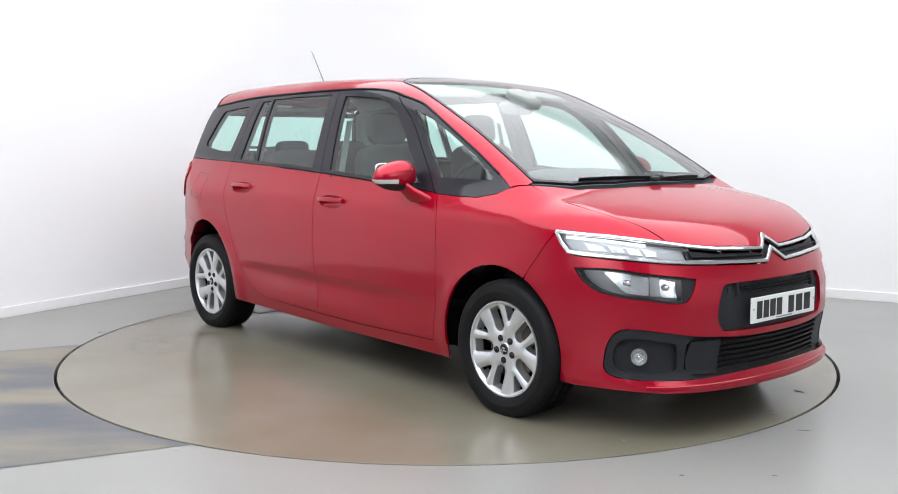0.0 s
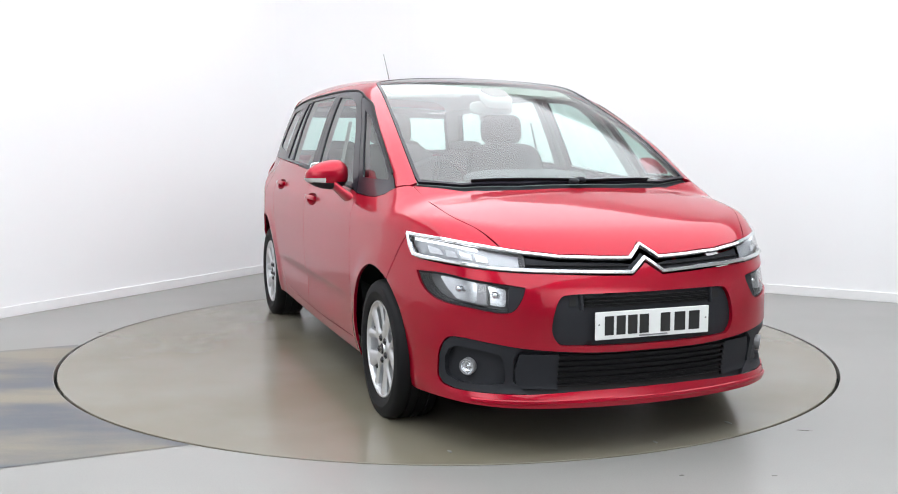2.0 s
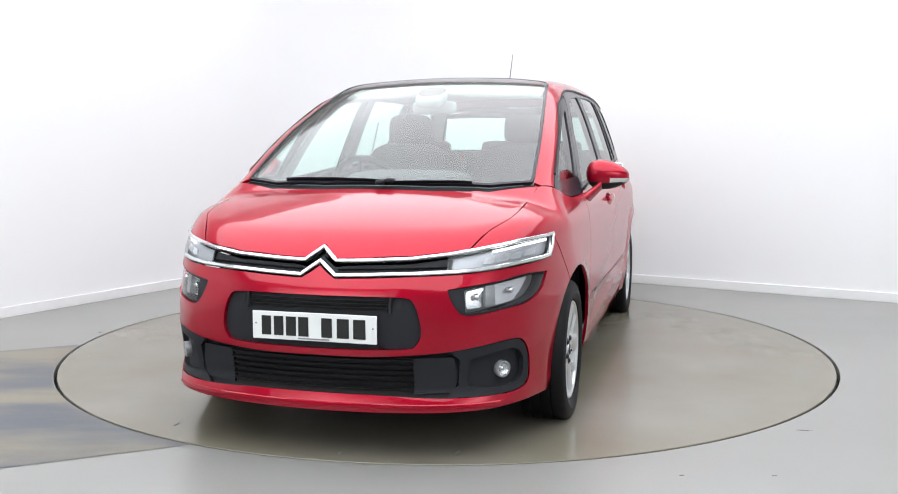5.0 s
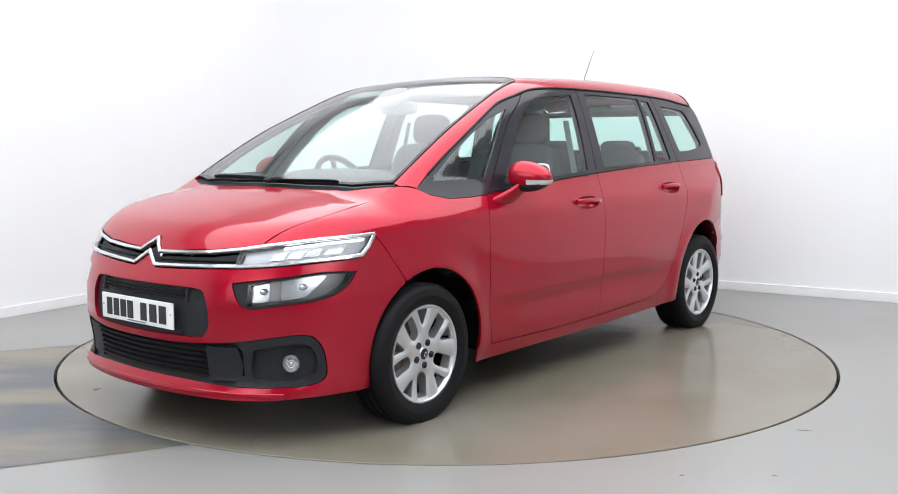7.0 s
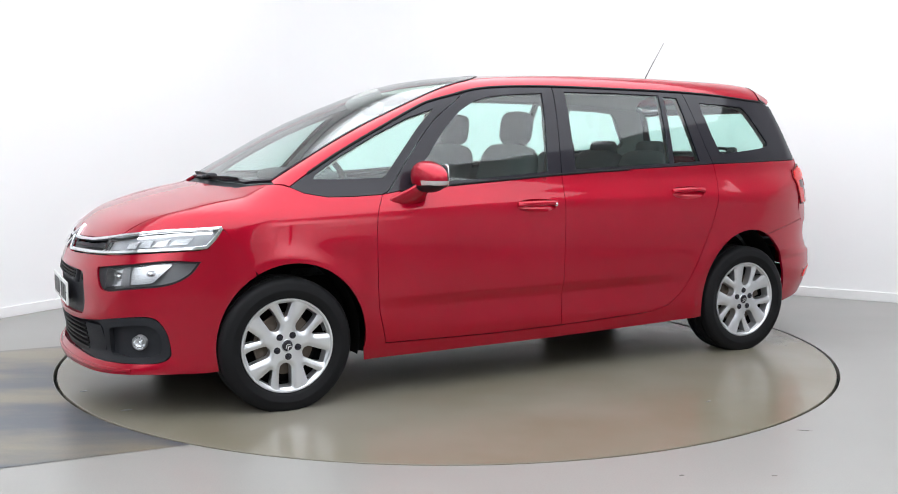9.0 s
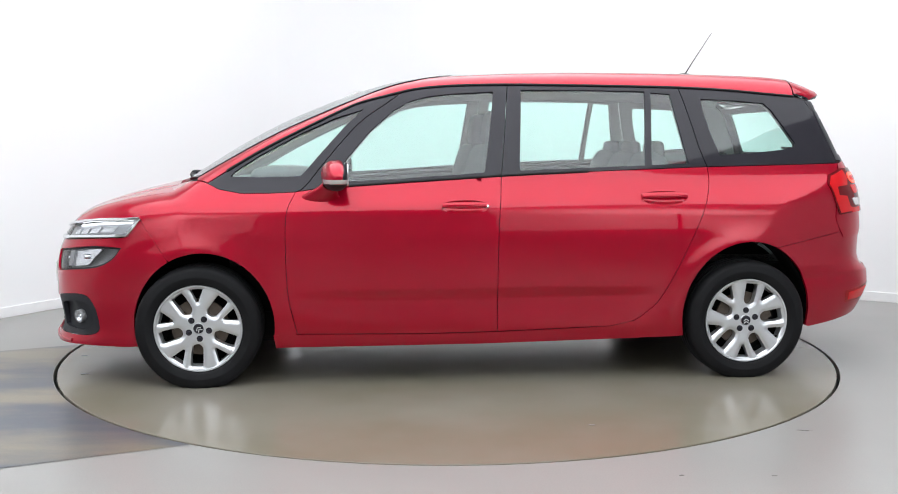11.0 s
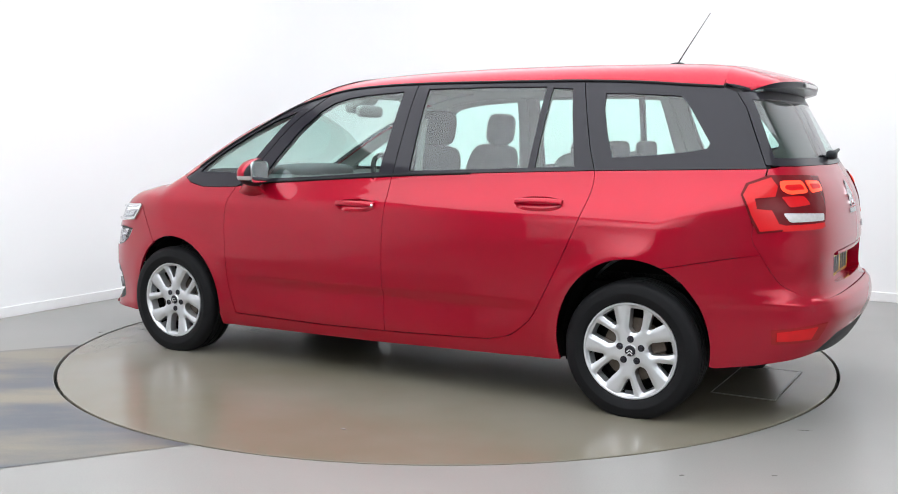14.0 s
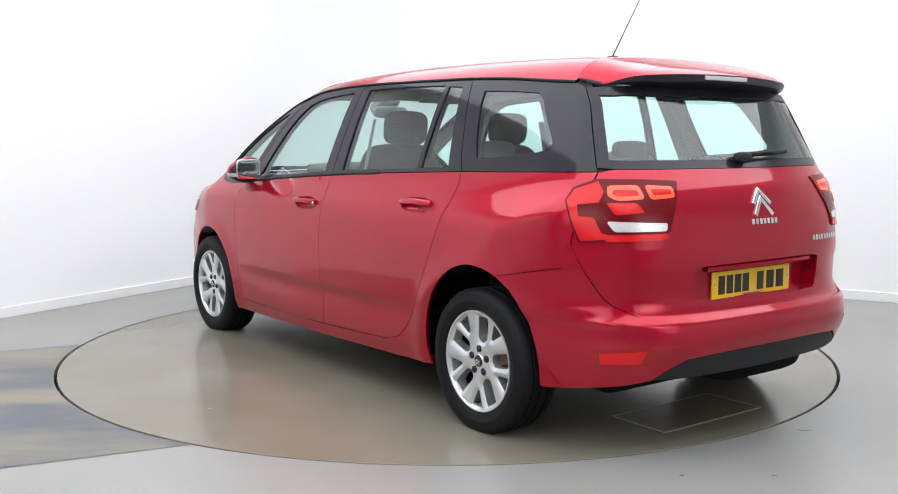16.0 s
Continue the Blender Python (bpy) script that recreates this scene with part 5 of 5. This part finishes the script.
def wheels():
    tyre = [(0.216, -0.085), (0.232, -0.098), (0.262, -0.106), (0.288, -0.104), (0.306, -0.094), (0.3155, -0.078)]
    for c in (-0.045, 0.0, 0.045):
        tyre += [(0.317, c - 0.007), (0.309, c - 0.005), (0.309, c + 0.005), (0.317, c + 0.007)]
    tyre += [(0.3155, 0.078), (0.306, 0.094), (0.297, 0.100), (0.288, 0.1035), (0.266, 0.1055), (0.262, 0.1068), (0.258, 0.1055), (0.236, 0.1), (0.228, 0.096), (0.223, 0.09), (0.216, 0.082)]
    V, F = lathe(tyre, 112)
    HUB_Z = 0.304
    flat = V[:, 2] < -HUB_Z                    # loaded tyre: flattened where it stands
    V[flat, 2] = -HUB_Z
    low = np.clip((-V[:, 2] - 0.20) / 0.10, 0, 1)
    V[:, 1] *= 1 + 0.05 * low
    tyre_me = mesh_of("tyre", V, F)
    V, F = lathe([(0.216, 0.082), (0.2215, 0.090), (0.2195, 0.0945), (0.213, 0.094), (0.209, 0.0895), (0.202, 0.076), (0.2, 0.066)], 96)
    rim_me = mesh_of("rim", V, F)
    big = [(90.5, 0.91), (93, 0.66), (96.5, 0.48), (89, 0.385), (75, 0.38), (65, 0.465), (67.5, 0.62), (70.5, 0.80), (73, 0.925)]
    small = [(60.5, 0.935), (53, 0.60), (48, 0.62), (41.5, 0.94)]
    holes = []
    for k in range(5):
        for shape, rad in ((big, 0.008), (small, 0.005)):
            q = np.array([(0.217 * r * math.cos(math.radians(180 - a + 72 * k)), 0.217 * r * math.sin(math.radians(180 - a + 72 * k))) for a, r in shape])
            holes.append(rounded(q, rad, 4))
    face_me = wheel_face(holes, 0.2105)
    V, F = lathe([(0.0, 0.0835), (0.026, 0.0835), (0.029, 0.080), (0.031, 0.076)], 32)
    hub_me = mesh_of("hub", V, F)
    V, F = lathe([(0.0, 0.0885), (0.021, 0.0875), (0.026, 0.083)], 28)
    cap_me = mesh_of("cap", V, F)
    V, F = lathe([(0.0, 0.086), (0.0075, 0.086), (0.0095, 0.081), (0.0105, 0.0795), (0.0155, 0.0805), (0.0165, 0.076)], 12)
    nut_me = mesh_of("nut", V, F)
    V, F = lathe([(0.0, 0.036), (0.07, 0.036), (0.072, 0.028), (0.145, 0.028), (0.146, 0.016), (0.06, 0.016)], 48)
    disc_me = mesh_of("disc", V, F)
    # barrel and backing go near-black: the shade behind the spokes is coloured in
    V, F = lathe([(0.2, 0.066), (0.196, 0.03), (0.192, 0.0), (0.192, -0.09), (0.21, -0.095)], 64)
    barrel_me = mesh_of("barrel", V, F)
    V, F = lathe([(0.205, -0.02), (0.0, -0.02)], 32)
    back_me = mesh_of("back", V, F)
    for me in (tyre_me, rim_me, hub_me, cap_me, nut_me, disc_me):
        bm = bmesh.new(); bm.from_mesh(me)
        bmesh.ops.recalc_face_normals(bm, faces=bm.faces)
        for e in bm.edges:
            e.smooth = e.calc_face_angle(0) < 0.65
        bm.to_mesh(me); bm.free()
    chev = bmesh.new()
    for z in (0.006, -0.007):
        for sgn in (-1, 1):
            block((0.018, 0.002, 0.005), (sgn * 0.007, 0.0895, z - 0.004), bm=chev, turn=pose(0, 0, 0, 0, sgn * 40, 0))
    chev_me = bpy.data.meshes.new("chev"); chev.to_mesh(chev_me); chev.free()
    weight = bmesh.new()
    block((0.09, 0.05, 0.07), (0.0, 0.022, 0.118), 0.012, bm=weight)
    cal_me = bpy.data.meshes.new("caliper"); weight.to_mesh(cal_me); weight.free()
    for x, s, spin in ((1.42, 1, 41), (-1.42, 1, 0), (1.42, -1, 30), (-1.42, -1, 38)):
        m = pose(x, s * 0.79, HUB_Z, 0, 0, 0 if s > 0 else 180)
        turn = pose(0, 0, 0, 0, spin, 0)
        w = part("wheel", tyre_me, M_RUBBER, car, "black tyre on a silver alloy wheel with forked spokes", m)
        part("rim", rim_me, M_ALLOY, w, "silver alloy rim", turn)
        part("spokes", face_me, M_ALLOY, w, "silver face of five forked spokes", turn)
        part("barrel", barrel_me, M_DARK, w, "wheel barrel, blackened for the shade behind the spokes", turn)
        part("hub", hub_me, M_ALLOY, w, "", turn)
        part("centre_cap", cap_me, M_GLOSS_BLACK, w, "black centre cap", turn)
        part("cap_chevrons", chev_me, M_CHROME, w, "", turn)
        part("brake_disc", disc_me, M_STEEL, w, "rusty steel brake disc", turn)
        part("shade_backing", back_me, M_DARK, w, "", turn)
        part("brake_caliper", cal_me, M_STEEL, w, "", pose(0, 0, 0, 0, 70 if x > 0 else -70, 0))
        for k in range(5):
            a = math.radians(72 * k + 90)
            part("wheel_nut", nut_me, M_GLOSS_BLACK, w, "dark steel wheel nut", turn @ pose(0.053 * math.cos(a), 0.0025, 0.053 * math.sin(a)))


def underside():
    bm = bmesh.new()
    block((3.9, 1.24, 0.36), (0.0, 0, 0.40), 0.04, bm=bm)
    block((1.92, 1.62, 0.2), (0.0, 0, 0.33), 0.03, bm=bm)
    # low pan and nose tray, unseen, added to block light under the car
    block((3.3, 1.30, 0.16), (0.0, 0, 0.265), 0.03, bm=bm)
    block((0.44, 1.10, 0.03), (1.80, 0, 0.235), 0.01, bm=bm)
    part("floorpan", bm, M_DARK, car, "dark underbody with low blocks added to keep light out")
    part("exhaust_silencer", pillow((0.30, 0.62, 0.16), (-1.98, -0.18, 0.30), 0.5, 0.5), M_DARK, car, "dark exhaust silencer")
    for (cx, cz, rx, rz), name, a0, a1 in ((ARCH_F, "wheel_liner", -14, 196), (ARCH_R, "wheel_liner", -18, 187)):
        for s in (1, -1):
            V, F = lathe([(0.50, 0.60), (0.376, 0.60), (0.376, 0.72), (0.376, 0.79)], 40, math.radians(a0), math.radians(a1))
            V = V * [rx / 0.362, s, rz / 0.362] + [cx, 0, cz]
            part(name, mesh_of(name, V, F if s > 0 else [f[::-1] for f in F]), M_DARK, car)
            V, F = lathe([(0.0, 0.58), (0.36, 0.58)], 40, math.radians(-15), math.radians(195))
            part("liner_wall", mesh_of("liner_wall", V * [1, s, 1] + [cx, 0, cz + 0.02], F), M_DARK, car)


def cabin():
    def seat(x, y, w, rows=False):
        cu = part("seat", pillow((0.50, w, 0.16), (x + 0.22, y, 0.62), 0.35, 0.4), M_FABRIC, car, "charcoal fabric seat")
        part("backrest", pillow((0.15, w * 0.98, 0.66), (x - 0.12, y, 0.90), 0.4, 0.45, pose(0, 0, 0, 0, -14, 0)), M_FABRIC, cu)
        part("headrest", pillow((0.10, 0.27, 0.19), (x - 0.225, y, 1.315), 0.55, 0.6, pose(0, 0, 0, 0, -8, 0)), M_FABRIC, cu)
        for d in (-0.06, 0.06):
            part("headrest_post", tube([(x - 0.205, y + d, 1.16), (x - 0.222, y + d, 1.27)], 0.006), M_LAMP_DARK, cu)
    seat(0.10, 0.37, 0.52)
    seat(0.10, -0.37, 0.52)
    for y in (0.47, 0.0, -0.47):
        cu = part("rear_seat", pillow((0.48, 0.45, 0.15), (-0.62, y, 0.66), 0.35, 0.4), M_FABRIC, car, "charcoal fabric rear seat")
        part("backrest", pillow((0.14, 0.45, 0.58), (-0.93, y, 0.90), 0.4, 0.45, pose(0, 0, 0, 0, -16, 0)), M_FABRIC, cu)
        part("headrest", pillow((0.08, 0.24, 0.11), (-1.02, y, 1.19), 0.55, 0.6), M_FABRIC, cu)
    for y in (0.3, -0.3):
        cu = part("boot_seat", pillow((0.14, 0.46, 0.45), (-1.62, y, 0.86), 0.4, 0.45, pose(0, 0, 0, 0, -12, 0)), M_FABRIC, car, "folded charcoal third-row seat")
        part("headrest", pillow((0.08, 0.24, 0.10), (-1.67, y, 1.125), 0.55, 0.6), M_FABRIC, cu)
    # dashboard, binnacle, wheel
    d = part("dashboard", pillow((0.72, 1.40, 0.34), (1.12, 0.0, 0.87), 0.45, 0.35), M_DASH, car, "dark grey dashboard")
    part("instrument_hood", pillow((0.34, 0.62, 0.11), (1.06, 0.0, 1.045), 0.6, 0.5), M_DASH, d)
    part("centre_console", pillow((0.5, 0.28, 0.45), (0.85, 0.0, 0.72), 0.4, 0.4), M_DASH, d)
    t = np.linspace(0, 2 * np.pi, 41)
    c = Matrix.Translation((0.68, -0.37, 0.98)) @ pose(0, 0, 0, 0, -65, 0)
    ring = [c @ Vector((0.19 * math.cos(a), 0.19 * math.sin(a), 0)) for a in t]
    sw = part("steering_wheel", tube(ring, 0.017, 10), M_SEAL, car, "black steering wheel")
    part("boss", pillow((0.13, 0.15, 0.06), (0.70, -0.37, 0.975), 0.6, 0.6, pose(0, 0, 0, 0, -65, 0)), M_SEAL, sw)
    part("column", tube([(0.70, -0.37, 0.97), (0.95, -0.37, 0.90)], 0.05, 10), M_SEAL, sw)
    for a in (0, 180, 90):
        p = c @ Vector((0.18 * math.cos(math.radians(a - 90)), 0.18 * math.sin(math.radians(a - 90)), 0))
        part("spoke", tube([(0.70, -0.37, 0.975), p], 0.014, 6), M_SEAL, sw)
    rm = part("interior_mirror", pillow((0.05, 0.25, 0.075), (0.60, 0.0, 1.425), 0.5, 0.5), M_TRIM, car, "grey interior mirror")
    part("mirror_stem", tube([(0.62, 0, 1.43), (0.66, 0.0, 1.50)], 0.014, 8), M_TRIM, rm)
    part("sensor_housing", pillow((0.20, 0.16, 0.07), (0.66, 0.0, 1.475), 0.6, 0.6, pose(0, 0, 0, 0, 25, 0)), M_TRIM, rm)
    # lining, door cards, boot
    card = np.vstack([[(0.97, 0.40), (1.0, 0.78), (1.25, 0.82), (1.25, 0.965)], upto(BELT, -1.95, 1.2) - [0, 0.006], [(-1.9, 0.82), (-1.05, 0.82), (-0.98, 0.40)]])
    put("door_card", sheet(SIDE, card, grid=0.06, gap=0, off=-0.055, depth=-0.045), M_DASH, car, "dark grey inner door lining")
    bm = bmesh.new()
    block((3.3, 1.16, 0.04), (-0.35, 0, 0.60), bm=bm)
    part("cabin_floor", bm, M_DASH, car)
    for s in (1, -1):
        part("sun_visor", pillow((0.17, 0.42, 0.025), (0.40, 0.33 * s, 1.512), 0.3, 0.3, pose(0, 0, 0, 0, 14, 0)), M_LINER, car, "pale sun visor")
        part("seat_belt", sweep(np.array([(-0.17, 0.60 * s, 1.36), (-0.165, 0.66 * s, 1.1), (-0.16, 0.72 * s, 0.8)]), 0.045, 0.004, np.tile([0.2, 0.97 * s, 0], (3, 1))), M_TRIM, car)


def aerial():
    b = part("aerial_base", pillow((0.085, 0.036, 0.034), (-1.335, 0.005, 1.631), 0.8, 0.8), M_SEAL, car, "black roof aerial base")
    part("aerial", tube([(-1.335, 0.005, 1.635), (-1.39, 0.003, 1.722), (-1.499, 0, 1.888)], 0.0035, 6, 0.5), M_SEAL, b, "thin black roof aerial")


side_panels()
roof_and_bonnet()
windows()
nose()
tail()
mirrors()
handles()
wheels()
underside()
cabin()
aerial()


def motions():
    def turned(h):
        return pose(0, 0, 0, 0, 0, h)
    walk(table, [(t, turned(h - 310)) for t, h in TURNS])
    walk(car, [(t, turned(h) @ pose(-0.087, 0.072, 0)) for t, h in TURNS])


motions()
